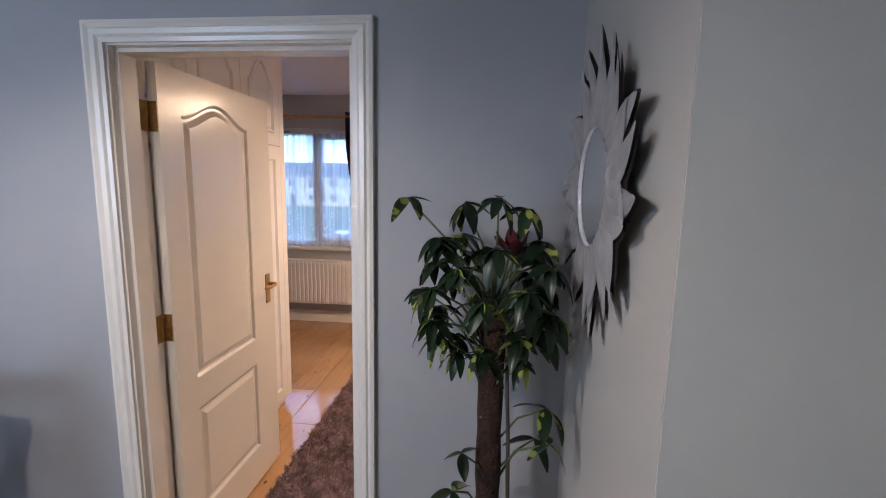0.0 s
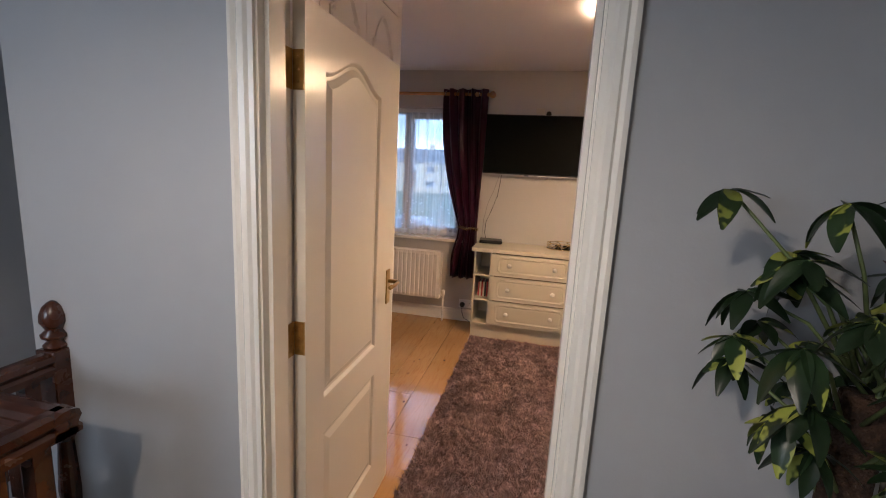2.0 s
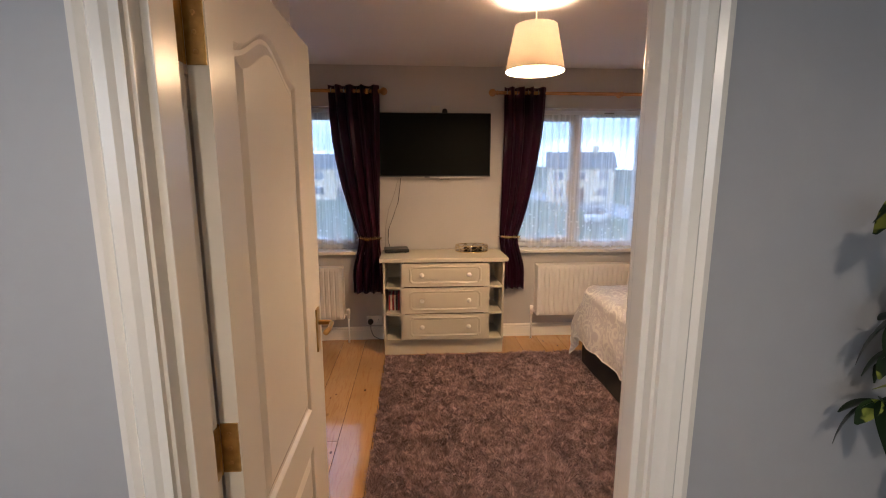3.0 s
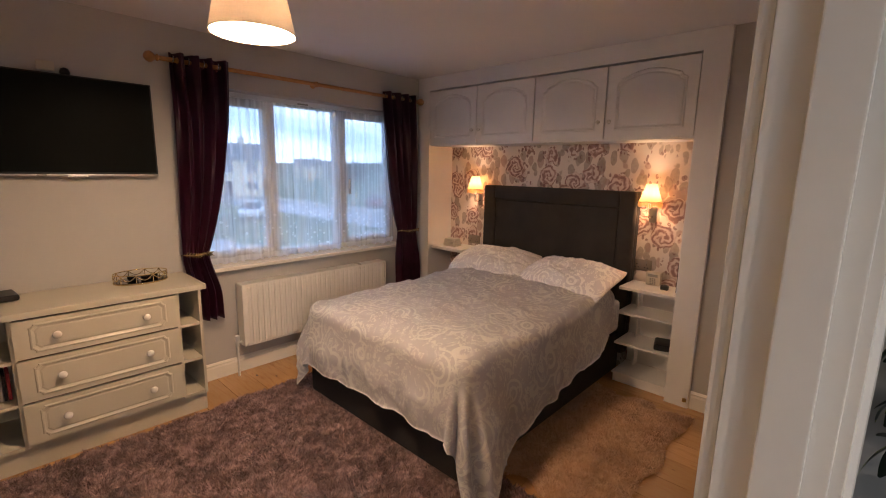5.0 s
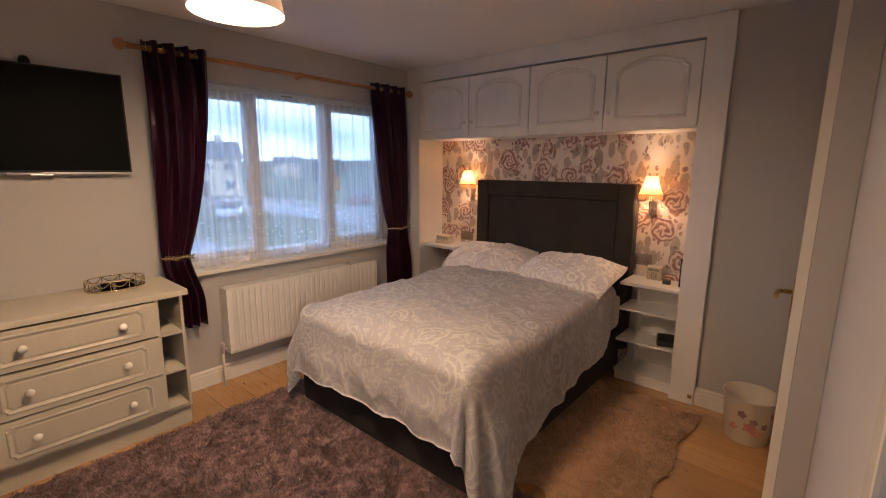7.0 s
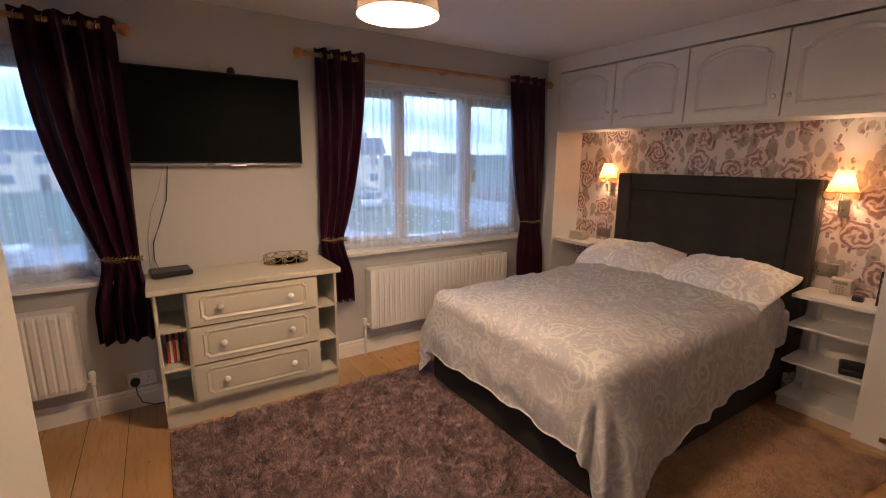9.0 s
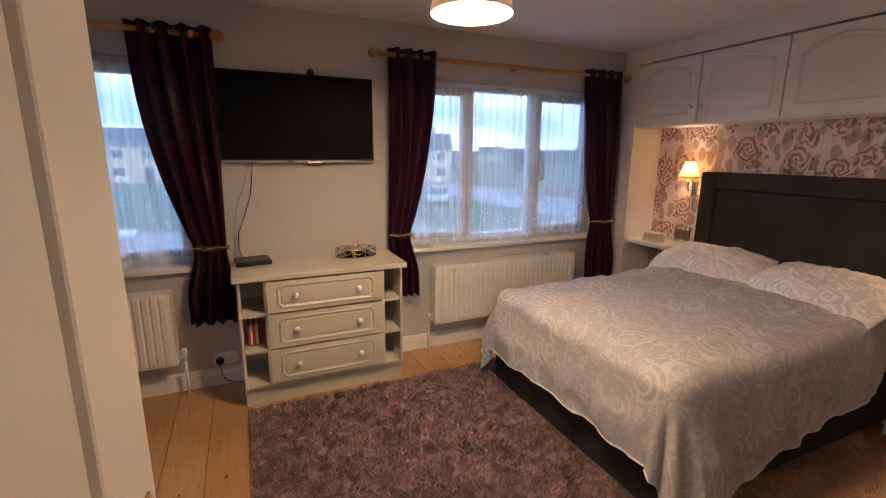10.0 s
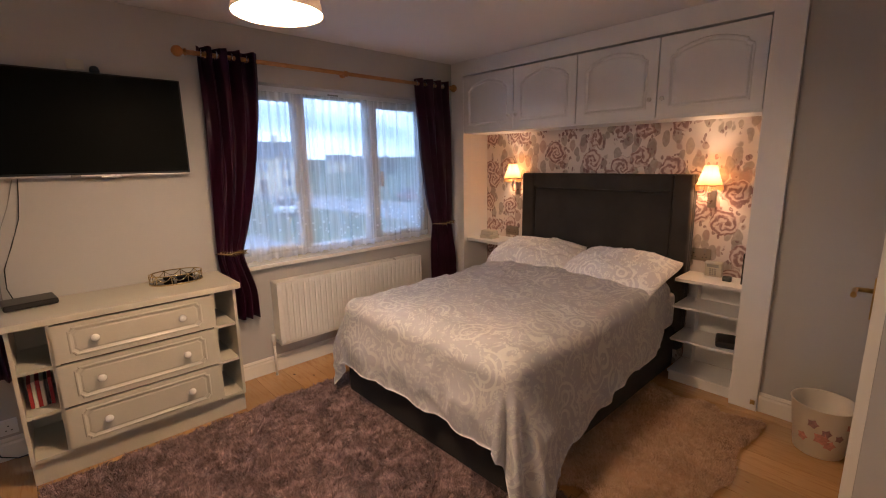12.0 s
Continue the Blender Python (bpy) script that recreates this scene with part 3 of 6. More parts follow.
setting("wall_landing_recess", bm, M["landing_lit"], "pale grey wall round the landing corner, lightened for daylight", "wall")
setting("wall_landing_far", box(1.6, -1.75, -0.25, 1.7, 0.69, CEIL), M["landing_lit"], "pale grey wall at the end of the landing, lightened for daylight", "wall")
bm = bmesh.new()
for x0, x1, z0, z1 in ((XL, -2.95, -2.8, CEIL), (-1.75, 1.6, -2.8, CEIL), (-2.95, -1.75, -2.8, 0.95), (-2.95, -1.75, 2.25, CEIL)):
    box(x0, -1.75, z0, x1, -1.65, z1, bm=bm)
setting("wall_landing_south", bm, M["landing"], "grey landing wall with a stair window", "wall")
setting("landing_window", box(-2.95, -1.76, 0.95, -1.75, -1.70, 2.25), M["upvc"], "white stair window seen from indoors", "window")
setting("wall_stair_west", box(XL, -1.65, -2.8, XL + 0.1, 2.8, CEIL), M["landing"], "dim grey stairwell wall", "wall")
# landing floor and the well beside it
bm = box(-1.54, -1.65, -0.25, 1.6, 1.13, 0.0)
box(-1.84, 1.13, -0.25, 1.6, LF, 0.0, bm=bm)
setting("landing_floor", bm, M["carpet"], "beige carpeted landing floor", "floor")
setting("lower_floor", box(XL, -1.65, -2.9, -1.54, 2.8, -2.8), M["carpet"], "beige carpet at the foot of the stairs", "floor")
setting("stair_skirt", box(-1.545, -1.65, -2.8, -1.52, 1.13, -0.25), M["carpet"], "beige plaster under the landing edge", "wall")

# ---- door openings ----
def architrave(parent, x0, x1, top, y, way, w=0.06):
    """Three moulded lengths round an opening, on the wall plane y, standing out towards way (-1 or 1)."""
    prof = ((0.0, 0.0), (0.0, 0.010), (0.012, 0.012), (0.02, 0.018), (0.034, 0.020), (0.040, 0.014), (0.050, 0.020), (w, 0.018), (w, 0.0))
    pts = [(x0, 0.0), (x0, top), (x1, top), (x1, 0.0)]
    for k in range(3):
        bm = bmesh.new()
        rows = []
        for end in (k, k + 1):
            px, pz = pts[end]
            rows.append([])
            for u, v in prof:
                dx = -u if end in (0, 1) else u
                dz = u if end in (1, 2) else 0.0
                rows[-1].append(bm.verts.new((px + dx, y + way * v, pz + dz)))
        for i in range(len(prof) - 1):
            bm.faces.new((rows[0][i], rows[0][i + 1], rows[1][i + 1], rows[1][i]))
        bm.faces.new(rows[0])
        bm.faces.new(rows[1])
        part("architrave", bm, M["gloss"], parent)


def door_frame(name, x0, x1, top, label):
    fr = thing(name, ((x0 + x1) / 2, 1.465, 0), label, "door frame", "", "structure")
    y0, y1 = (LF, YF)
    part("jamb", box(x0 - 0.03, y0, 0, x0, y1, top, 0.0015), M["gloss"], fr)
    part("jamb", box(x1, y0, 0, x1 + 0.03, YE, top, 0.0015), M["gloss"], fr)
    part("head_lining", box(x0 - 0.03, y0, top, x1 + 0.03, y1, top + 0.03, 0.0015), M["gloss"], fr)
    part("door_stop", box(x1 - 0.013, y0 + 0.02, 0, x1, YE - 0.036, top - 0.013, 0.002), M["gloss"], fr)
    part("door_stop", box(x0, y0 + 0.025, 0, x0 + 0.013, y1 - 0.042, top - 0.013, 0.002), M["gloss"], fr)
    part("door_stop", box(x0, y0 + 0.025, top - 0.013, x1, y1 - 0.042, top, 0.002), M["gloss"], fr)
    architrave(fr, x0 - 0.006, x1 + 0.006, top + 0.006, LF, -1)
    part("room_architrave", box(x1 + 0.006, YE + 0.0005, 0, x1 + 0.066, YE + 0.016, top + 0.06, 0.005), M["gloss"], fr)
    part("room_architrave", box(x0 - 0.066, YF + 0.0005, top + 0.006, x1 + 0.005, YF + 0.012, top + 0.06, 0.004), M["gloss"], fr)
    return fr


door_frame("door_frame_1", DL, DR, DH, "white gloss moulded door frame")


def lever_set(parent, m, side):
    """A brass plate with a lever. Local: x along the door's width, y up, z out of its face."""
    bm = moved(box(-0.02, -0.075, 0, 0.02, 0.075, 0.006, 0.002), m)
    plate = part("handle_plate", bm, M["brass"], parent, "aged brass backplate")
    bm = tube([m @ Vector(p) for p in ((0, 0.025, 0.0), (0, 0.025, 0.045), (-0.012 * side, 0.025, 0.052), (-0.06 * side, 0.022, 0.052), (-0.105 * side, 0.025, 0.05))], [0.009, 0.008, 0.0085, 0.0075, 0.009], 10)
    part("lever", bm, M["brass"], plate, "", True)


def door_leaf(name, hinge, yaw, w, label, holes, hinges=True):
    """A leaf hung at hinge; local x runs along its width from the hinge, y up, z out of the face that closes to the landing."""
    d = thing(name, hinge, label, "door", "", "structure")
    base = Matrix.Translation(hinge) @ Matrix.Rotation(radians(yaw), 4, "Z") @ facing(0, 0, 0.012, "-y")
    h = 1.902
    leaf = part("leaf", moved(relief(w, h, holes, SUNK, 0.017), base @ Matrix.Translation((0.014, 0, 0.035))), M["gloss"], d)
    flip = Matrix.Translation((w + 0.014, 0, 0)) @ Matrix.Diagonal((-1, 1, -1, 1))
    part("leaf_back", moved(relief(w, h, holes, SUNK, 0.017), base @ flip), M["gloss"], d)
    part("leaf_core", moved(box(0, 0, 0, w, h, 0.0015), base @ Matrix.Translation((0.014, 0, 0.0168))), M["gloss"], d)
    lever_set(d, base @ Matrix.Translation((w - 0.055, 0.972, 0.035)), 1)
    lever_set(d, base @ Matrix.Translation((w - 0.055, 0.972, 0.0)) @ Matrix.Diagonal((1, 1, -1, 1)), 1)
    part("latch_plate", moved(box(w + 0.014, 0.94, 0.008, w + 0.0155, 1.06, 0.028), base), M["brass"], d)
    if hinges:
        for z in (0.21, 0.938, 1.674):
            hg = part("hinge", moved(box(0.0105, z, 0.001, 0.0138, z + 0.1, 0.033, 0.0005), base), M["brass"], d, "worn brass butt hinge")
            bm = tube([base @ Vector((0.005, z + 0.1 * k / 5, -0.003)) for k in range(6)], 0.006, 8)
            part("knuckle", bm, M["brass"], hg)
            part("jamb_plate", box(hinge[0] - 0.0005, YF - 0.036, z + 0.012, hinge[0] + 0.002, YF - 0.002, z + 0.112), M["brass"], hg)
            for q in (0.02, 0.05, 0.08):
                part("screw", moved(lathe(((0.0, 0.0), (0.0042, 0.0), (0.003, 0.0015)), 8), base @ Matrix.Translation((0.0105, z + q, 0.017)) @ Matrix.Rotation(radians(-90), 4, "Y")), M["brass"], hg)
    return d


LEAF = 0.760
door_leaf("door_1", (DL, YF - 0.003, 0), 90.2, LEAF, "white gloss two-panel door standing open",
          [rect(0.112, 0.185, LEAF - 0.200, 0.620), ogee(0.112, 0.745, LEAF - 0.200, 1.815, 0.072)])
# shallow fitted cupboard on the same wall, its door standing proud
D2L, D2R, D2F = 1.175, 1.90, 1.578
cp = thing("wall_cupboard", ((D2L + D2R) / 2, 1.56, 0), "shallow full-height cupboard with a white gloss door", "cupboard")
part("carcass", box(D2L, YE + 0.001, 0, D2R, D2F, CEIL - 0.001, 0.002), M["wall"], cp)
lf2 = part("door", moved(relief(D2R - D2L - 0.004, CEIL - 0.03, [rect(0.13, 0.185, 0.59, 0.625), ogee(0.13, 0.75, 0.59, 2.20, 0.085)], SUNK, 0.035), facing(D2R - 0.002, D2F + 0.036, 0.01, "+y")), M["gloss"], cp)
lever_set(lf2, facing(D2L + 0.055, D2F + 0.036, 1.03, "+y"), -1)


# ---- skirting ----
def skirting(name, a, b, inward, mname="gloss"):
    (x0, y0), (x1, y1) = a, b
    prof = ((0, 0), (0.018, 0), (0.018, 0.085), (0.013, 0.098), (0.015, 0.106), (0.006, 0.118), (0, 0.12))
    bm = bmesh.new()
    rows = [[bm.verts.new((x + inward[0] * u, y + inward[1] * u, v)) for u, v in prof] for x, y in (a, b)]
    for i in range(len(prof)):
        bm.faces.new((rows[0][i - 1], rows[0][i], rows[1][i], rows[1][i - 1]))
    bm.faces.new(rows[0])
    bm.faces.new(rows[1])
    setting(name, bm, M[mname], "white gloss moulded skirting board", "baseboard")


skirting("baseboard_north", (XL, YW), (2.15, YW), (0, -1))
skirting("baseboard_pier", (2.19, YE), (2.19, 2.066), (-1, 0))
skirting("baseboard_south", (DR + 0.08, YE), (1.174, YE), (0, 1))
skirting("baseboard_west", (XL, 2.9), (XL, YW - 0.02), (1, 0))
skirting("baseboard_landing", (-1.955, LF), (DL - 0.08, LF), (0, -1))
skirting("baseboard_landing_two", (DR + 0.08, LF), (LX, LF), (0, -1))
skirting("baseboard_landing_east", (LX, 0.69), (LX, LF - 0.02), (-1, 0))


# ---- windows ----
def window(name, x0, x1, label):
    w = thing(name, ((x0 + x1) / 2, 4.86, SILL), label, "window", "", "structure")
    y0, y1, f = 4.82, 4.89, 0.055
    part("window_frame", box(x0, y0, SILL + 0.03, x0 + f, y1, HEAD, 0.004), M["upvc"], w)
    part("window_frame", box(x1 - f, y0, SILL + 0.03, x1, y1, HEAD, 0.004), M["upvc"], w)
    part("window_frame", box(x0 + f, y0, HEAD - f, x1 - f, y1, HEAD, 0.004), M["upvc"], w)
    part("window_frame", box(x0 + f, y0, SILL + 0.03, x1 - f, y1, SILL + 0.03 + f, 0.004), M["upvc"], w)
    a = (x1 - x0 - 2 * f - 2 * 0.06) / 3
    panes = [(x0 + f + k * (a + 0.06), x0 + f + k * (a + 0.06) + a) for k in range(3)]
    for k in range(2):
        part("mullion", box(panes[k][1], y0, SILL + 0.085, panes[k][1] + 0.06, y1, HEAD - f, 0.004), M["upvc"], w)
    for k, (p0, p1) in enumerate(panes):
        z0, z1 = SILL + 0.085, HEAD - f
        if k != 1:
            s = 0.042
            sash = part("sash", box(p0 - 0.012, y0 - 0.014, z0 - 0.012, p0 + s, y1 - 0.02, z1 + 0.012, 0.004), M["upvc"], w)
            for bb in ((p1 - s, z0 - 0.012, p1 + 0.012, z1 + 0.012), (p0 + s, z0 - 0.012, p1 - s, z0 + s), (p0 + s, z1 - s, p1 - s, z1 + 0.012)):
                part("sash_bar", box(bb[0], y0 - 0.014, bb[1], bb[2], y1 - 0.02, bb[3], 0.004), M["upvc"], sash)
            p0, p1, z0, z1 = p0 + s, p1 - s, z0 + s, z1 - s
            part("window_handle", box(p0 + 0.01 if k == 2 else p1 - 0.03, y0 - 0.05, 1.32, p0 + 0.03 if k == 2 else p1 - 0.01, y0 - 0.012, 1.45, 0.005), M["upvc"], sash)
        pane = part("pane", box(p0 - 0.005, 4.85, z0 - 0.005, p1 + 0.005, 4.856, z1 + 0.005), M["glass"], w)
        pane.visible_shadow = False
    part("trickle_vent", box((x0 + x1) / 2 - 0.07, y0 - 0.012, HEAD - 0.045, (x0 + x1) / 2 + 0.02, y0, HEAD - 0.02, 0.003), M["grey_plastic"], w)
    bm = box(x0 - 0.04, 4.65, SILL, x1 + 0.04, YW, SILL + 0.03, 0.006)
    part("window_sill", bm, M["gloss"], w)
    part("sill_board", box(x0, YW, SILL, x1, 4.83, SILL + 0.03), M["gloss"], w)
    return w


window("window_1", *WINS[0], "white framed three-light window with net curtains")
window("window_2", *WINS[1], "white framed three-light window with net curtains")


def net_curtain(x0, x1, seed):
    bm = bmesh.new()
    rnd = random.Random(seed)
    ph = [rnd.uniform(0, 6.28) for _ in range(6)]
    nx, nz = 150, 14
    grid = []
    for i in range(nx + 1):
        x = x0 + (x1 - x0) * i / nx
        col = []
        for j in range(nz + 1):
            t = j / nz
            z = 0.838 + (2.03 - 0.838) * t
            amp = 0.010 + 0.010 * (1 - t)
            y = 4.765 + amp * (math.sin(26 * x + ph[0] + 0.8 * math.sin(3 * x + ph[1])) + 0.6 * math.sin(61 * x + ph[2] + 1.2 * t))
            col.append(bm.verts.new((x + 0.006 * math.sin(40 * x + 3 * t), y, z + (0.008 * math.sin(90 * x) if j == 0 else 0))))
        grid.append(col)
    for i in range(nx):
        for j in range(nz):
            bm.faces.new((grid[i][j], grid[i + 1][j], grid[i + 1][j + 1], grid[i][j + 1]))
    c = thing("net_curtain", ((x0 + x1) / 2, 4.765, 0.84), "sheer white lace net curtain hanging in the window", "curtain", "net curtains")
    part("netting", bm, M["lace"], c, "", True)
    part("wire", tube([(x0 - 0.02, 4.765, 2.032), (x1 + 0.02, 4.765, 2.032)], 0.004), M["upvc"], c)


net_curtain(WINS[0][0] + 0.02, WINS[0][1] - 0.02, 3)
net_curtain(WINS[1][0] + 0.02, WINS[1][1] - 0.02, 5)


# ---- curtain poles and curtains ----
def curtain_pole(x0, x1, brackets):
    p = thing("curtain_pole", ((x0 + x1) / 2, 4.645, 2.19), "honey pine curtain pole with turned finials", "curtain pole", "curtain poles")
    part("rod", moved(lathe([(0.0145, 0), (0.0145, x1 - x0)], 16), Matrix.Translation((x0, 4.645, 2.19)) @ Matrix.Rotation(radians(90), 4, "Y")), M["pole"], p, "", True)
    fin = [(0.012, 0), (0.02, 0.004), (0.021, 0.012), (0.013, 0.018), (0.02, 0.026), (0.031, 0.04), (0.033, 0.054), (0.026, 0.07), (0.012, 0.08), (0.003, 0.083)]
    part("finial", moved(lathe(fin, 16), Matrix.Translation((x0, 4.645, 2.19)) @ Matrix.Rotation(radians(-90), 4, "Y")), M["pole"], p, "", True)
    part("finial", moved(lathe(fin, 16), Matrix.Translation((x1, 4.645, 2.19)) @ Matrix.Rotation(radians(90), 4, "Y")), M["pole"], p, "", True)
    for x in brackets:
        bm = moved(lathe([(0.026, 0), (0.026, 0.008), (0.012, 0.014), (0.012, 0.05)], 14), Matrix.Translation((x, YW, 2.19)) @ Matrix.Rotation(radians(90), 4, "X"))
        moved(lathe([(0.021, -0.012), (0.021, 0.012)], 16, bm, Matrix.Translation((x, 4.645, 2.19)) @ Matrix.Rotation(radians(90), 4, "Y")), Matrix.Identity(4))
        part("bracket", bm, M["pole"], p, "", True)


curtain_pole(-0.09, 2.08, (0.02, 0.99, 2.03))
curtain_pole(-3.2, -1.11, (-2.15, -1.2))


def smooth01(t):
    t = min(1, max(0, t))
    return t * t * (3 - 2 * t)


def curtain(top, waist, bottom, hem, clip_x, label):
    """Rows are (left edge, right edge). Pulled in at the waist by a clip and flaring below it."""
    nu, nz, folds = 84, 46, 4
    bm = bmesh.new()
    grid = []
    zt, zw = 2.235, 0.96
    for j in range(nz + 1):
        z = zt + (hem - zt) * j / nz
        if z > zw:
            t = ((zt - z) / (zt - zw))
            kl = t ** 2.2 * 0.85 + 0.15 * t
            a = [top[i] + (waist[i] - top[i]) * kl for i in (0, 1)]
            amp = 0.040 - 0.016 * t
        else:
            t = smooth01((zw - z) / max(0.1, zw - hem) * 1.5)
            a = [waist[i] + (bottom[i] - waist[i]) * t for i in (0, 1)]
            amp = 0.022 + 0.016 * t
        pinch = math.exp(-((z - zw) / 0.07) ** 2)
        row = []
        for i in range(nu + 1):
            u = i / nu
            x = a[0] + (a[1] - a[0]) * (u + 0.012 * math.sin(14 * u + 3 * z))
            ph = 2 * math.pi * folds * u + 0.5 * math.sin(2.5 * z + 3 * u)
            y = 4.64 - 0.022 * smooth01((zt - z) / 0.5) + amp * (1 - 0.55 * pinch) * math.sin(ph) + 0.25 * amp * math.sin(2.3 * ph + 4 * z)
            row.append(bm.verts.new((x, min(y, 4.692), z)))
        grid.append(row)
    for j in range(nz):
        for i in range(nu):
            bm.faces.new((grid[j][i], grid[j][i + 1], grid[j + 1][i + 1], grid[j + 1][i]))
    bmesh.ops.solidify(bm, geom=bm.faces[:], thickness=0.003)
    c = thing("curtain", ((waist[0] + waist[1]) / 2, 4.62, hem), label, "curtain", "purple curtains")
    part("drape", bm, M["curtain"], c, "", True)
    for k in range(2 * folds):
        u = (k + 0.5) / (2 * folds)
        x = top[0] + (top[1] - top[0]) * u
        ring = [(x + 0.004 * math.sin(a), 4.645 + 0.024 * math.cos(a), 2.19 + 0.024 * math.sin(a)) for a in [2 * math.pi * q / 16 for q in range(16)]]
        part("eyelet", tube(ring, 0.0045, 6, closed=True), M["chrome"], c, "", True)
    tie = thing("curtain_tieback", (clip_x, 4.56, zw), "pale gold leaf-shaped curtain clip round a purple curtain", "tieback", "curtain tiebacks")
    pts = [(waist[0] - 0.012 + (waist[1] - waist[0] + 0.024) * k / 12, 4.60 - 0.045 * math.sin(math.pi * k / 12), zw + 0.004 * math.sin(k)) for k in range(13)]
    part("band", tube(pts, 0.005, 8), M["gold"], tie, "", True)
    for k in range(1, 12):
        p = Vector(pts[k])
        leaf = bmesh.new()
        s = 0.021
        for sg in (-1, 1):
            v = [leaf.verts.new(p + Vector(q)) for q in ((0, -0.006, 0), (s * 0.5, -0.009, sg * s * 0.55), (s * 1.3, -0.006, sg * s * 0.9), (s * 0.6, -0.012, sg * s * 0.15))]
            leaf.faces.new(v)
        bmesh.ops.solidify(leaf, geom=leaf.faces[:], thickness=0.002)
        part("metal_leaf", leaf, M["gold"], tie)


curtain((-0.04, 0.32), (-0.06, 0.105), (-0.02, 0.17), 0.485, 0.02, "dark purple eyelet curtain tied back beside the television")
curtain((1.65, 2.06), (1.81, 2.055), (1.80, 2.09), 0.42, 1.93, "dark purple eyelet curtain tied back by the bed")
curtain((-1.52, -1.10), (-1.30, -1.115), (-1.365, -1.095), 0.46, -1.21, "dark purple eyelet curtain tied back above the socket")


# ---- radiators ----
def radiator(x0, x1, label):
    r = thing("radiator", ((x0 + x1) / 2, 4.60, 0.10), label, "radiator", "radiators")
    z0, z1, y = 0.235, 0.702, 4.56
    bm = bmesh.new()
    n = int((x1 - x0 - 0.04) / 0.044)
    pitch = (x1 - x0 - 0.04) / n
    prof = [(x0, y + 0.012)] + [(x0 + 0.02 + pitch * k + dx, y - dy) for k in range(n) for dx, dy in ((0.002, 0.0), (0.010, 0.006), (pitch - 0.010, 0.006), (pitch - 0.002, 0.0))] + [(x1, y + 0.012)]
    for (ax, ay), (bx, by) in zip(prof, prof[1:]):
        za, zb, c = z0 + 0.03, z1 - 0.03, 0.02
        v = [bm.verts.new(q) for q in ((ax, y + 0.004, z0), (bx, y + 0.004, z0), (bx, by, za), (ax, ay, za))]
        bm.faces.new(v)
        w = [bm.verts.new(q) for q in ((bx, by, zb), (ax, ay, zb), (bx, y + 0.004, z1), (ax, y + 0.004, z1))]
        bm.faces.new((v[3], v[2], w[0], w[1]))
        bm.faces.new((w[1], w[0], w[2], w[3]))
    bmesh.ops.remove_doubles(bm, verts=bm.verts, dist=0.0005)
    part("panel", bm, M["metalpaint"], r)
    part("top_grille", box(x0, y + 0.004, z1 - 0.012, x1, 4.672, z1, 0.003), M["metalpaint"], r)
    part("end_panel", box(x0 - 0.003, y + 0.002, z0, x0, 4.672, z1 - 0.004, 0.001), M["metalpaint"], r)
    part("end_panel", box(x1, y + 0.002, z0, x1 + 0.003, 4.672, z1 - 0.004, 0.001), M["metalpaint"], r)
    part("back_panel", box(x0, 4.655, z0, x1, 4.668, z1 - 0.013), M["metalpaint"], r)
    for x in (x0 - 0.035, x1 + 0.035):
        part("pipe", tube([(x, 4.62, -0.02), (x, 4.62, 0.26)], 0.0085, 10), M["metalpaint"], r, "", True)
        v = lathe([(0.012, 0.0), (0.012, 0.03), (0.017, 0.034), (0.017, 0.075), (0.012, 0.082)], 14, None, Matrix.Translation((x, 4.62, 0.235)))
        tube([(x, 4.62, 0.262), ((x0 if x < x0 else x1), 4.62, 0.262)], 0.009, 8, v)
        part("valve", v, M["satin"], r, "", True)


radiator(0.29, 1.617, "white ribbed panel radiator under the window beside the bed")
radiator(-2.78, -1.45, "white ribbed panel radiator under the window")

# ---- wardrobe on the door side ----
WX, WY0, WY1 = -1.36, 1.56, 2.90
wd = thing("wardrobe", (WX - 0.28, 2.2, 0), "white built-in wardrobe with arched panel doors", "wardrobe")
part("carcass", box(WX - 0.55, WY0, 0.08, WX - 0.022, WY1, CEIL - 0.001), M["satin"], wd)
part("plinth", box(WX - 0.55, WY0, 0.0, WX - 0.05, WY1, 0.08), M["satin"], wd)
part("end_stile", box(WX - 0.022, WY1 - 0.06, 0.08, WX, WY1, CEIL - 0.002, 0.003), M["satin"], wd)
part("fascia", box(WX - 0.022, WY0, 2.28, WX, WY1 - 0.06, CEIL - 0.002, 0.003), M["satin"], wd)
n = 3
ww = (WY1 - 0.06 - WY0) / n
for k in range(n):
    y0 = WY0 + k * ww + 0.002
    for z0, z1 in ((0.085, 1.74), (1.745, 2.275)):
        w, h = ww - 0.004, z1 - z0
        hole = shouldered(0.07, 0.07, w - 0.07, h - 0.06, 0.10) if h < 1 else rect(0.07, 0.07, w - 0.07, h - 0.07)
        dr = part("wardrobe_door", moved(relief(w, h, [hole], RAISED, 0.02), facing(WX, y0, z0, "+x")), M["satin"], wd)
        part("knob", moved(lathe([(0.006, 0), (0.006, 0.012), (0.015, 0.02), (0.013, 0.03), (0.004, 0.034)], 12), Matrix.Translation((WX, y0 + (0.03 if k else w - 0.03), z0 + (0.06 if h < 1 else 0.9))) @ Matrix.Rotation(radians(90), 4, "Y")), M["bulb"], dr, "", True)

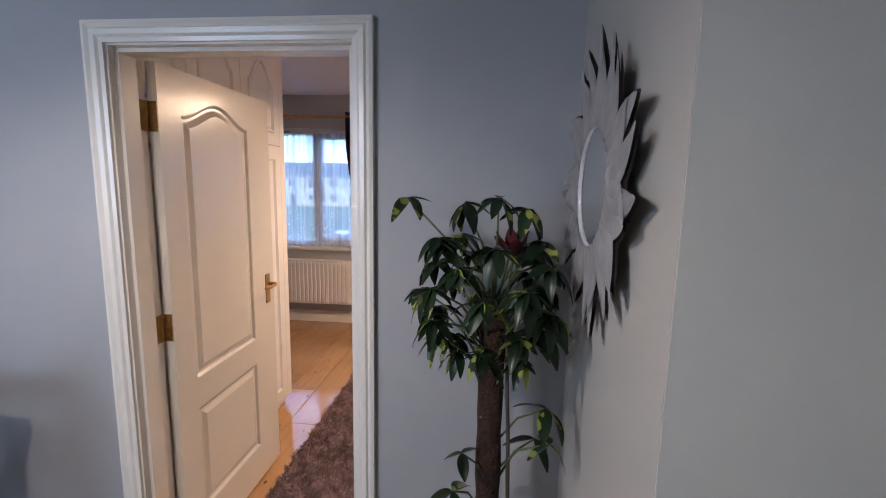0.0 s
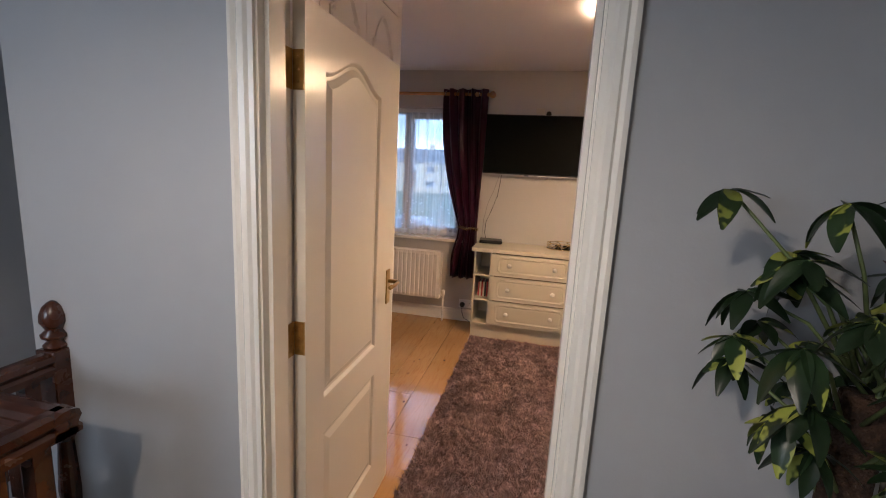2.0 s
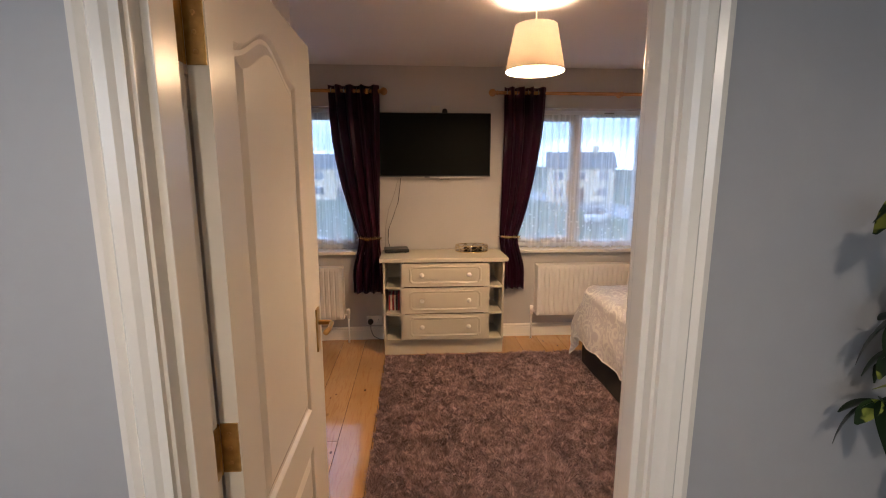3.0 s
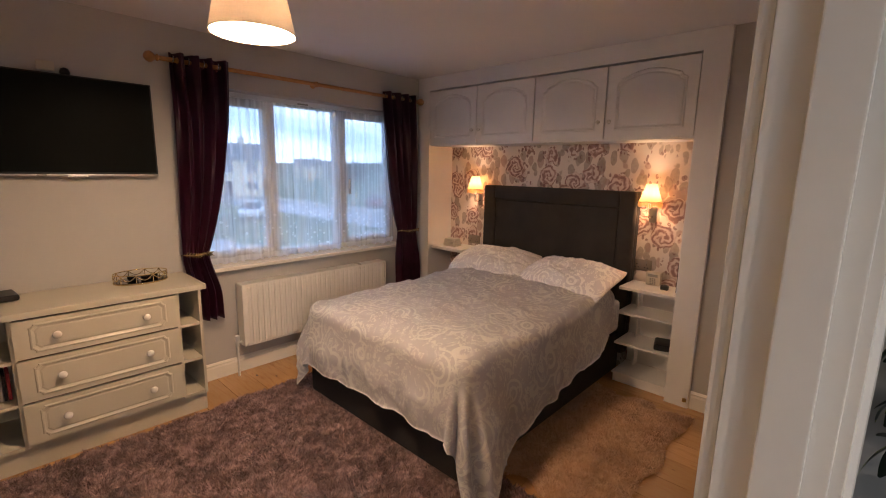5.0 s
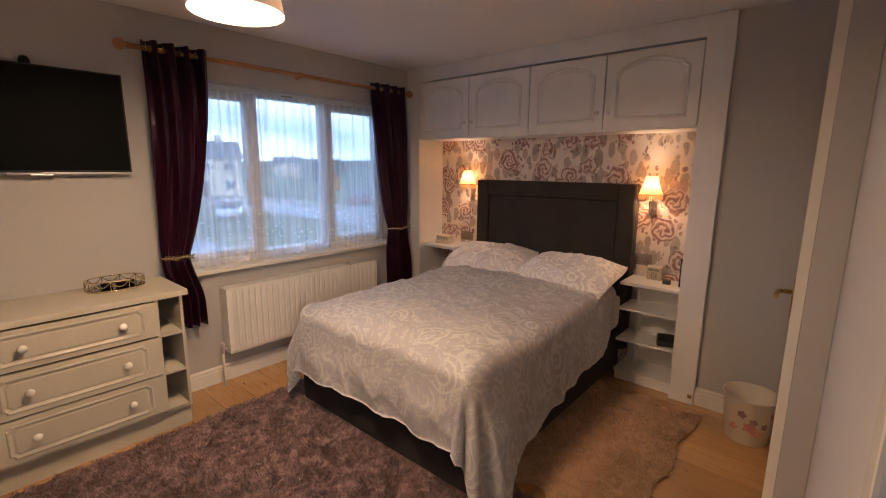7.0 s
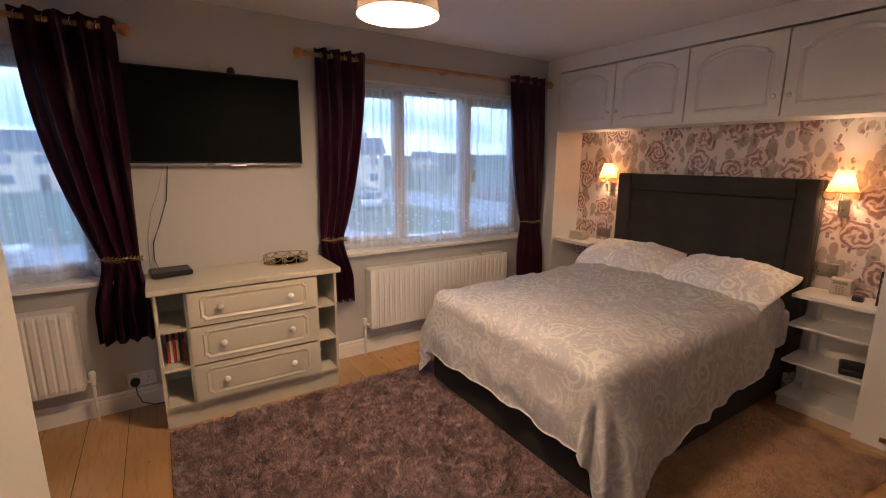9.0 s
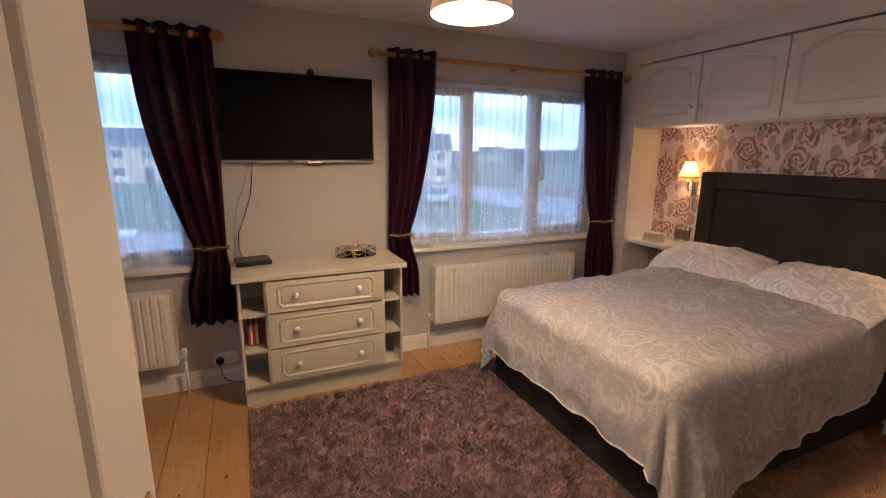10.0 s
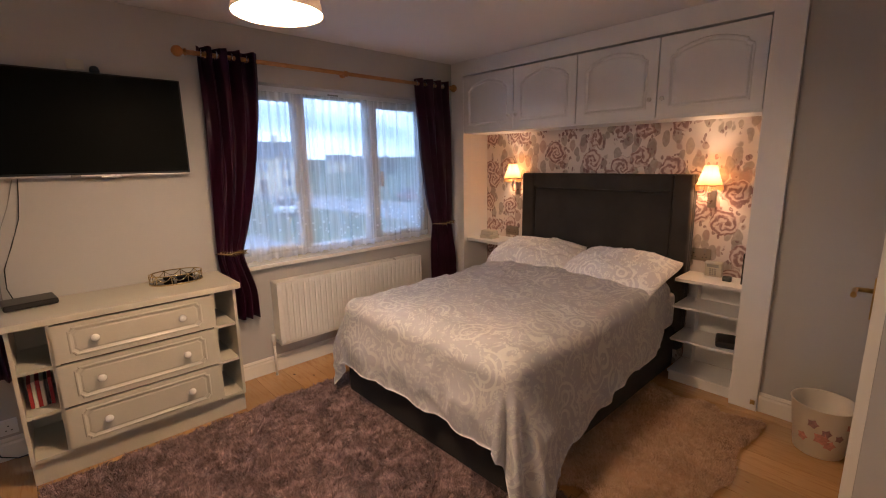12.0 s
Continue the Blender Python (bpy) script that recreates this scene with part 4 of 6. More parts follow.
# ---- fitted recess and overhead cupboards ----
FX, Y0, Y1 = 2.155, 2.214, 4.545
rec = thing("bed_recess_surround", (2.3, 3.4, 0), "white fitted surround framing the bed recess", "fitted surround", "", "structure")
part("side_panel", box(FX, 2.066, 0, XR, Y0, CEIL - 0.001, 0.002), M["satin"], rec, "white panel with a small brass catch near the floor")
part("side_panel", box(FX, Y1, 0, XR, YW - 0.001, CEIL - 0.001, 0.002), M["satin"], rec)
part("fascia", box(FX, Y0, 2.288, XR, Y1, CEIL - 0.001), M["satin"], rec)
part("catch", box(FX - 0.012, 2.075, 0.045, FX, 2.10, 0.07, 0.003), M["brass"], rec)
part("cupboard_base", box(FX + 0.022, Y0, 1.775, XR, Y1, 1.79), M["satin"], rec)
part("wallpaper", box(XR - 0.004, Y0, 0, XR - 0.0005, Y1, 1.775), M["paperwall"], rec, "cream wallpaper with mauve-pink roses and grey leaves")
cw = (Y1 - Y0) / 4
for k in range(4):
    ya = Y1 - k * cw
    cu = thing("overhead_cupboard", (2.32, ya - cw / 2, 1.79), "white overhead cupboard with an arched panel door", "cupboard", "cupboards over the bed")
    part("carcass", box(FX + 0.075, ya - cw + 0.001, 1.791, XR - 0.001, ya - 0.001, 2.286), M["satin"], cu)
    w, h = cw - 0.010, 0.486
    dr = part("cupboard_door", moved(relief(w, h, [shouldered(0.062, 0.055, w - 0.062, h - 0.045, 0.045)], RAISED, 0.02), facing(FX, ya - 0.005, 1.787, "-x")), M["satin"], cu)
    ky = ya - (cw - 0.04) if k % 2 == 0 else ya - 0.04
    part("knob", moved(lathe([(0.006, 0), (0.006, 0.012), (0.014, 0.018), (0.013, 0.027), (0.004, 0.031)], 12), Matrix.Translation((FX, ky, 1.90)) @ Matrix.Rotation(radians(-90), 4, "Y")), M["bulb"], dr, "", True)

sh = thing("bedside_shelves", (2.33, 2.40, 0), "white bedside unit with four open shelves", "shelf unit")
for k, z in enumerate((0.738, 0.548, 0.315, 0.082)):
    part("shelf", box(2.195, Y0 + 0.001, z - (0.022 if k == 0 else 0.016), XR - 0.027, 2.605, z, 0.003), M["satin"], sh)
part("plinth", box(2.215, Y0 + 0.001, 0, XR - 0.006, 2.60, 0.0655), M["satin"], sh)
for k, (za, zb) in enumerate(((0.082, 0.299), (0.315, 0.532), (0.548, 0.716))):
    part("support", box(2.40, 2.52, za, XR - 0.027, 2.535, zb), M["satin"], sh)
part("back_panel", box(XR - 0.026, Y0 + 0.001, 0.0831, XR - 0.0065, 2.60, 0.715), M["satin"], sh)
sl = thing("bedside_shelf", (2.33, 4.34, 0.77), "white wall-hung bedside shelf", "shelf")
part("shelf", box(2.195, 4.14, 0.762, XR - 0.006, Y1 - 0.001, 0.792, 0.003), M["satin"], sl)


# ---- bed ----
bed = thing("bed", (1.45, 3.32, 0), "double divan bed with a dark velvet headboard", "bed")
BX0, BX1, BY0, BY1 = 0.50, 2.395, 2.64, 4.01
part("divan_base", box(BX0, BY0, 0.03, BX1, BY1, 0.33, 0.02), M["divan"], bed, "dark brown upholstered divan base")
for x in (BX0 + 0.06, BX1 - 0.1):
    for y in (BY0 + 0.08, BY1 - 0.08):
        part("castor", lathe([(0.02, 0.001), (0.024, 0.01), (0.024, 0.035), (0.01, 0.04)], 12, None, Matrix.Translation((x, y, 0))), M["chrome"], bed, "chrome castor")
part("mattress", box(BX0 + 0.01, BY0 + 0.01, 0.33, BX1, BY1 - 0.01, 0.585, 0.05, None, 4), M["damask"], bed)
hb = part("headboard", box(2.43, 2.609, 0.15, 2.493, 4.029, 1.414, 0.012), M["velvet"], bed, "charcoal brown velvet headboard with a padded border")
for y0, y1, z0, z1 in ((2.609, 2.735, 0.15, 1.415), (3.903, 4.029, 0.15, 1.415), (2.735, 3.903, 1.29, 1.415)):
    part("padded_border", box(2.385, y0, z0, 2.435, y1, z1, 0.022, None, 4), M["velvet"], hb, "", True)
part("padded_panel", box(2.405, 2.74, 0.3, 2.435, 3.898, 1.285, 0.014, None, 3), M["velvet"], hb, "", True)


def duvet():
    A, B, TOP, r = 0.465, 0.47, 0.660, 0.085
    xf, y0, y1 = BX0 - 0.025 + r, BY0 - 0.02 + r, BY1 + 0.02 - r
    arc = r * math.pi / 2
    bm = bmesh.new()
    na, nb = 130, 156
    grid = []
    rnd = random.Random(4)
    fold = [rnd.uniform(0, 6.28) for _ in range(8)]
    for i in range(na + 1):
        a = -1.62 + (1.62 + A) * i / na
        row = []
        for j in range(nb + 1):
            near = 0.585 - 0.115 * max(0.0, -a) + 0.10 * math.exp(-max(0.0, -a) / 0.15)
            b = -near + (y1 - y0 + B + near) * j / nb
            da, side = max(0.0, a), 0
            if b < 0:
                db, side = -b, -1
            elif b > y1 - y0:
                db, side = b - (y1 - y0), 1
            else:
                db = 0.0
            bx, by = xf - min(a, 0.0), y0 + min(max(b, 0), y1 - y0)
            rho = math.hypot(da, db)
            # soft hills and creases on top
            top = TOP + 0.022 * smooth01(min(bx - 0.5, by - BY0, BY1 - by) / 0.3) + 0.012 * noise.noise((bx * 2.2, by * 2.2, 3.1)) + 0.009 * noise.noise((bx * 6, by * 5, 1.0)) + 0.006 * noise.noise((bx * 15, by * 11, 5.0)) + 0.010 * (1 - abs(noise.noise((bx * 5 - by * 3, by * 2.5 + bx * 2, 4.0)))) ** 9 + 0.010 * (1 - abs(noise.noise((bx * 3 + by * 2, by * 3 - bx, 9.0)))) ** 6 + 0.035 * smooth01((bx - 1.55) / 0.35)
            if rho < 1e-6:
                row.append(bm.verts.new((bx, by, top)))
                continue
            phi = math.atan2(db, da)
            if rho < arc:
                out, drop = r * math.sin(rho / r), r * (1 - math.cos(rho / r))
            else:
                hang = min(rho - arc, 0.545)
                along = (by if side == 0 else bx) + phi * 0.25
                wave = 1.1 * noise.noise((along * 3.1, side * 3.0, 0.5)) + 0.35 * noise.noise((along * 7.3, side * 3.0 + hang, 4.0)) + 0.03 * math.sin(along * 23 + fold[1] + 4 * hang)
                corner = math.exp(-((phi - 0.8) / 0.5) ** 2) * math.sin(phi * 9) * 0.045 if da and db else 0
                out, drop = r + (0.06 + 0.20 * math.sin(phi) * (side < 0) * smooth01((1.5 - bx) / 1.0)) * hang + (0.046 * wave + 0.024 * noise.noise((along * 6, rho * 5, 2.0)) + 0.012 * (1 - abs(noise.noise((along * 5 + rho * 4, rho * 3 - along * 2, 6.0)))) ** 6 + corner) * smooth01(hang / 0.25), r + hang * 0.985
            z = max(top - drop, 0.022 + 0.01 * (1 + math.sin(7 * phi)))
            row.append(bm.verts.new((bx - out * math.cos(phi), by + side * out * math.sin(phi), z)))
        grid.append(row)
    for i in range(na):
        for j in range(nb):
            bm.faces.new((grid[i][j], grid[i + 1][j], grid[i + 1][j + 1], grid[i][j + 1]))
    edge = [row[0].co.copy() for row in grid] + [v.co.copy() for v in grid[na][1:]] + [row[nb].co.copy() for row in reversed(grid[:na])]
    bmesh.ops.solidify(bm, geom=bm.faces[:], thickness=-0.006)
    d = thing("duvet", (xf, y0, TOP), "silver-grey paisley duvet draped over the bed to the floor", "duvet")
    part("cover", bm, M["damask"], d, "", True)
    part("hem", tube(edge, 0.0022, 6), M["damask"], d, "", True)


duvet()


def pillow(cx, cy, cz, lx, ly, h, tilt, yaw, seed):
    bm = bmesh.new()
    n = 44
    sheets = []
    for s in (1, -1):
        g = []
        for i in range(n + 1):
            row = []
            for j in range(n + 1):
                u, v = 2 * i / n - 1, 2 * j / n - 1
                full = max(0.0, (1 - abs(u) ** 2.0)) ** 0.62 * max(0.0, (1 - abs(v) ** 2.4)) ** 0.58
                wr = noise.noise((u * 2.5 + seed, v * 2.5, s)) * 0.03 + noise.noise((u * 6 + seed, v * 5, s)) * 0.016 + 0.022 * (1 - abs(noise.noise((u * 3 + v * 2.5 + seed, v * 3 - u, s)))) ** 7
                z = s * (h / 2 * full * (1.0 if s > 0 else 0.7) + 0.003) + wr * full
                row.append(bm.verts.new((u * lx / 2 * (1 - 0.07 * v ** 4), v * ly / 2 * (1 - 0.06 * u ** 4), z - 0.045 * max(0.0, -u) ** 3)))
            g.append(row)
        sheets.append(g)
        for i in range(n):
            for j in range(n):
                bm.faces.new((g[i][j], g[i + 1][j], g[i + 1][j + 1], g[i][j + 1]))
    edge = [(0, j) for j in range(n)] + [(i, n) for i in range(n)] + [(n, j) for j in range(n, 0, -1)] + [(i, 0) for i in range(n, 0, -1)]
    for k in range(len(edge)):
        (a, b), (c, d) = edge[k - 1], edge[k]
        bm.faces.new((sheets[0][a][b], sheets[0][c][d], sheets[1][c][d], sheets[1][a][b]))
    moved(bm, pose(cx, cy, cz, 0, tilt, yaw))
    p = part("pillow", bm, M["damask"], None, "", True)
    tagged(p, "plump pillow in a silver-grey paisley pillowcase", "pillow", "pillows on the bed")


pillow(2.13, 3.69, 0.765, 0.50, 0.74, 0.175, -14, 4, 1.0)
pillow(2.12, 2.965, 0.765, 0.50, 0.74, 0.175, -13, -4, 7.0)

# ---- chest of drawers ----
ch = thing("chest_of_drawers", (-0.576, 4.47, 0), "cream chest of three drawers with open side cubbies", "chest of drawers")
part("top", box(-1.101, 4.25, 0.803, -0.051, 4.69, 0.838, 0.006), M["cream"], ch)
part("plinth", box(-1.076, 4.31, 0, -0.076, 4.66, 0.125, 0.002), M["cream"], ch)
part("back", box(-1.076, 4.66, 0.125, -0.076, 4.67, 0.803), M["cream"], ch)
for x0, x1 in ((-1.076, -1.060), (-0.935, -0.919), (-0.215, -0.199), (-0.092, -0.076)):
    part("upright", box(x0, 4.279, 0.1251, x1, 4.659, 0.803, 0.001), M["cream"], ch)
part("bottom", box(-0.918, 4.29, 0.126, -0.216, 4.659, 0.138), M["cream"], ch)
for x0, x1 in ((-1.0595, -0.9355), (-0.1985, -0.0925)):
    for z in (0.126, 0.352, 0.578):
        part("cubby_shelf", box(x0, 4.285, z, x1, 4.659, z + 0.016), M["cream"], ch)
for z0, z1 in ((0.150, 0.363), (0.374, 0.588), (0.600, 0.793)):
    w, h = 0.708, z1 - z0
    d = part("drawer", moved(relief(w, h, [notched(0.058, 0.023, w - 0.058, h - 0.021, 0.018), ], ((0.004, 0.0045), (0.009, 0.005), (0.015, 0.001), (0.022, -0.002), (0.030, 0.0)), 0.018), facing(-0.921, 4.262, z0, "-y")), M["cream"], ch)
    part("drawer_box", box(-0.905, 4.282, z0 + 0.02, -0.23, 4.62, z1 - 0.03), M["chipboard"], d)
    for x in (-0.76, -0.375):
        part("knob", moved(lathe([(0.007, 0), (0.007, 0.01), (0.017, 0.016), (0.02, 0.024), (0.016, 0.033), (0.004, 0.037)], 14), Matrix.Translation((x, 4.262, (z0 + z1) / 2 + 0.005)) @ Matrix.Rotation(radians(90), 4, "X")), M["bulb"], d, "round cream knob", True)

# ---- television ----
tv = thing("television", (-0.628, 4.66, 1.474), "flat black television on the wall, switched off", "television")
part("casing", box(-1.109, 4.648, 1.486, -0.147, 4.682, 2.022, 0.006), M["black"], tv)
part("screen", box(-1.099, 4.6455, 1.497, -0.157, 4.6485, 2.013), M["screen"], tv)
part("bottom_trim", box(-1.109, 4.644, 1.474, -0.147, 4.684, 1.486, 0.003), M["silver"], tv)
part("badge", box(-0.59, 4.640, 1.466, -0.50, 4.66, 1.478, 0.003), M["chrome"], tv)
part("wall_bracket", box(-0.8, 4.682, 1.6, -0.45, YW, 1.9), M["black"], tv)
cab = thing("television_cable", (-0.98, 4.68, 0.85), "thin dark cable hanging from the television", "cable")
part("cord", tube([(-0.93, 4.685, 1.474), (-0.94, 4.688, 1.38), (-0.955, 4.688, 1.27), (-1.0, 4.688, 1.14), (-1.045, 4.685, 1.02), (-1.05, 4.68, 0.92), (-1.03, 4.66, 0.853), (-1.0, 4.62, 0.845)], 0.0028, 6), M["black"], cab, "", True)
part("cord", tube([(-0.95, 4.69, 1.474), (-0.99, 4.691, 1.33), (-1.04, 4.691, 1.2), (-1.07, 4.691, 1.05), (-1.075, 4.69, 0.9), (-1.075, 4.69, 0.842)], 0.0022, 6), M["grey_plastic"], cab, "", True)
sn = thing("wall_sensor", (-0.55, 4.68, 2.04), "small black sensor beside a white junction box", "sensor")
part("dome", lathe([(0.022, 0), (0.024, 0.012), (0.018, 0.03), (0.006, 0.036)], 14, None, Matrix.Translation((-0.545, 4.672, 2.024))), M["black"], sn, "", True)
part("junction_box", box(-0.66, 4.678, 2.035, -0.585, YW, 2.085, 0.004), M["cream"], sn)

# ---- pendant and wall lights ----
pl = thing("pendant_light", (-0.18, 3.15, CEIL), "cream fabric pendant light, switched on", "pendant light")
sx, sy = -0.18, 3.15
bm = lathe([(0.154, 2.035), (0.108, 2.262), (0.104, 2.262), (0.150, 2.037), (0.154, 2.035)], 40, None, Matrix.Translation((sx, sy, 0)), cap=False)
bmesh.ops.remove_doubles(bm, verts=bm.verts, dist=0.0001)
part("shade", bm, M["shade"], pl, "tapered cream fabric shade", True)
part("diffuser", lathe([(0.148, 2.039), (0.148, 2.043)], 40, None, Matrix.Translation((sx, sy, 0))), M["diffuser"], pl, "glowing white diffuser")
# unseen added disc that keeps the diffuser's upward glow off the shade
part("reflector", lathe([(0.146, 2.0445), (0.146, 2.047)], 40, None, Matrix.Translation((sx, sy, 0))), M["upvc"], pl)
part("flex", tube([(sx, sy, 2.26), (sx, sy, CEIL - 0.03)], 0.004, 8), M["upvc"], pl)
part("lamp_holder", lathe([(0.018, 2.215), (0.022, 2.23), (0.022, 2.265), (0.008, 2.285)], 14, None, Matrix.Translation((sx, sy, 0))), M["upvc"], pl)
part("ceiling_rose", lathe([(0.05, CEIL), (0.05, CEIL - 0.012), (0.035, CEIL - 0.024), (0.012, CEIL - 0.034)], 20, None, Matrix.Translation((sx, sy, 0))), M["upvc"], pl, "", True)
for a in (0, 120, 240):
    part("shade_arm", tube([(sx, sy, 2.262), (sx + 0.105 * math.cos(radians(a)), sy + 0.105 * math.sin(radians(a)), 2.258)], 0.002, 6), M["chrome"], pl)


def wall_light(y, z):
    w = thing("wall_light", (2.47, y, z - 0.1), "small lit wall light with a fringed cream shade", "wall light", "wall lights beside the bed")
    x = 2.405
    bm = bmesh.new()
    prof = [(0.037, 0.075), (0.044, 0.045), (0.055, 0.01), (0.069, -0.03), (0.079, -0.052)]
    n = 36
    rings = [[bm.verts.new((x + r * (1 + 0.035 * math.cos(12 * 2 * math.pi * k / n)) * math.cos(2 * math.pi * k / n), y + r * (1 + 0.035 * math.cos(12 * 2 * math.pi * k / n)) * math.sin(2 * math.pi * k / n), z + h)) for k in range(n)] for r, h in prof]
    for a, b in zip(rings, rings[1:]):
        for k in range(n):
            bm.faces.new((a[k], a[(k + 1) % n], b[(k + 1) % n], b[k]))
    shd = part("shade", bm, M["cream_shade"], w, "pleated cream shade", True)
    fr = bmesh.new()
    for k in range(44):
        a = 2 * math.pi * k / 44
        px, py = x + 0.078 * math.cos(a), y + 0.078 * math.sin(a)
        box(px - 0.003, py - 0.003, z - 0.085 - 0.006 * math.sin(k * 3.0 * 2 * math.pi / 44 * 2), px + 0.003, py + 0.003, z - 0.05, bm=fr)
    part("fringe", fr, M["cream_shade"], shd)
    part("trim", tube([(x + 0.079 * math.cos(q), y + 0.079 * math.sin(q), z - 0.05 - 0.006 * abs(math.sin(3 * q))) for q in [2 * math.pi * k / 40 for k in range(40)]], 0.003, 6, closed=True), M["gold"], shd)
    part("arm", tube([(XR - 0.01, y, z - 0.16), (2.45, y, z - 0.175), (x + 0.01, y, z - 0.165), (x, y, z - 0.13), (x, y, z - 0.06)], 0.006, 8), M["chrome"], w, "", True)
    part("back_plate", box(XR - 0.016, y - 0.026, z - 0.21, XR - 0.004, y + 0.026, z - 0.09, 0.005), M["steel"], w)
    part("candle_tube", lathe([(0.011, -0.10), (0.013, -0.09), (0.011, -0.03)], 12, None, Matrix.Translation((x, y, z))), M["upvc"], w)


lp = thing("landing_pendant", (LAX, LAY, CEIL), "plain cream pendant light over the landing, switched on", "pendant light")
bm = lathe([(0.165, 1.975), (0.12, 2.17), (0.117, 2.17), (0.162, 1.977), (0.165, 1.975)], 36, None, Matrix.Translation((LAX, LAY, 0)), cap=False)
bmesh.ops.remove_doubles(bm, verts=bm.verts, dist=0.0001)
part("shade", bm, M["card_shade"], lp, "", True)
part("flex", tube([(LAX, LAY, 2.08), (LAX, LAY, CEIL - 0.03)], 0.004, 8), M["upvc"], lp)
part("lamp_holder", lathe([(0.018, 2.06), (0.022, 2.08), (0.02, 2.12), (0.008, 2.13)], 14, None, Matrix.Translation((LAX, LAY, 0))), M["upvc"], lp)
part("ceiling_rose", lathe([(0.05, CEIL), (0.05, CEIL - 0.012), (0.012, CEIL - 0.034)], 20, None, Matrix.Translation((LAX, LAY, 0))), M["upvc"], lp, "", True)
wall_light(4.15, 1.42)
wall_light(2.515, 1.40)


# ---- small things in the bedroom ----
def socket(x, z, y, way, label, plate="upvc", plug=False):
    s = thing("wall_socket", (x, y, z), label, "socket", "wall sockets")
    part("face_plate", moved(box(-0.073, -0.043, 0, 0.073, 0.043, 0.009, 0.003), facing(x, y, z, way)), M[plate], s)
    for dx in (-0.035, 0.035):
        part("switch", moved(box(dx - 0.006, 0.016, 0.009, dx + 0.006, 0.034, 0.013, 0.002), facing(x, y, z, way)), M["upvc" if plate == "upvc" else "grey_plastic"], s)
        for qx, qz in ((0, 0.006), (-0.011, -0.018), (0.011, -0.018)):
            part("pin_hole", moved(box(dx + qx - 0.0035, qz - 0.003, 0.009, dx + qx + 0.0035, qz + 0.003, 0.0096), facing(x, y, z, way)), M["black"], s)
    if plug:
        p = thing("power_plug", (x - 0.035, y - 0.03, z), "black mains plug with its lead", "plug")
        part("plug_body", moved(lathe([(0.022, 0), (0.026, 0.006), (0.024, 0.03), (0.014, 0.036)], 16), facing(x - 0.035, y - 0.0095, z - 0.008, way)), M["black"], p, "", True)
        part("lead", tube([(x - 0.035, y - 0.03, z - 0.03), (x - 0.03, y - 0.045, z - 0.08), (x - 0.01, y - 0.05, z - 0.135), (x + 0.05, y - 0.05, z - 0.168), (x + 0.12, y - 0.045, z - 0.172)], 0.0032, 6), M["black"], p, "", True)


socket(-1.19, 0.18, YW, "-y", "white double socket low on the wall with a black plug", "upvc", True)
socket(XR - 0.005, 0.86, 4.215, "-x", "brushed steel socket on the rose wallpaper", "steel")
socket(XR - 0.005, 0.86, 2.56, "-x", "brushed steel socket on the rose wallpaper", "steel")

rt = thing("set_top_box", (-0.985, 4.6, 0.838), "flat black set-top box on the chest", "set-top box")
part("body", moved(box(-0.105, -0.085, 0.004, 0.105, 0.085, 0.034, 0.010, None, 3), pose(-0.975, 4.585, 0.838, 0, 0, 6)), M["black"], rt)
for dx, dy in ((-0.08, -0.05), (0.08, -0.05), (-0.08, 0.05), (0.08, 0.05)):
    part("foot", moved(lathe([(0.008, 0), (0.008, 0.005)], 10), pose(-0.975 + dx, 4.585 + dy, 0.838)), M["black"], rt)

tr = thing("mirror_tray", (-0.31, 4.55, 0.838), "oval mirrored tray with a gold wire rim", "tray")
TX, TY, TA, TB = -0.315, 4.565, 0.14, 0.098
oval = [2 * math.pi * k / 40 for k in range(40)]
bm = bmesh.new()
lo = [bm.verts.new((TX + TA * math.cos(a), TY + TB * math.sin(a), 0.8465)) for a in oval]
bm.faces.new(lo)
g = bmesh.ops.extrude_face_region(bm, geom=bm.faces[:])
bmesh.ops.translate(bm, vec=(0, 0, 0.004), verts=[v for v in g["geom"] if isinstance(v, bmesh.types.BMVert)])
# base tinted dark in place of a reflected television screen
part("mirror_base", bm, M["tv_reflection"], tr, "mirror glass darkened to stand for the television's reflection")
for z, rr in ((0.8435, 0.0045), (0.895, 0.003)):
    part("rim", tube([(TX + TA * math.cos(a), TY + TB * math.sin(a), z) for a in oval], rr, 6, closed=True), M["gold"], tr, "", True)
for k in range(10):
    a0, a1 = 2 * math.pi * k / 10, 2 * math.pi * (k + 1) / 10
    sw = [(TX + TA * math.cos(a0 + (a1 - a0) * q / 6), TY + TB * math.sin(a0 + (a1 - a0) * q / 6), 0.893 - 0.03 * math.sin(math.pi * q / 6)) for q in range(7)]
    part("wire_swag", tube(sw, 0.0022, 5), M["gold"], tr)
    part("wire_post", tube([(TX + TA * math.cos(a0), TY + TB * math.sin(a0), 0.846), (TX + TA * math.cos(a0), TY + TB * math.sin(a0), 0.895)], 0.0022, 5), M["gold"], tr)
for dx, dy, rr in ((-0.04, 0.01, 0.028), (0.03, -0.01, 0.032), (0.075, 0.02, 0.02)):
    b = part("dark_glass_dish", lathe([(rr * 0.6, 0.851), (rr, 0.858), (rr, 0.872), (rr * 0.85, 0.873), (rr * 0.7, 0.860)], 18, None, Matrix.Translation((TX + dx, TY + dy, 0))), M["screen"], None, "", True)
    tagged(b, "small black glass dish on the mirrored tray", "dish", "dishes on the tray")

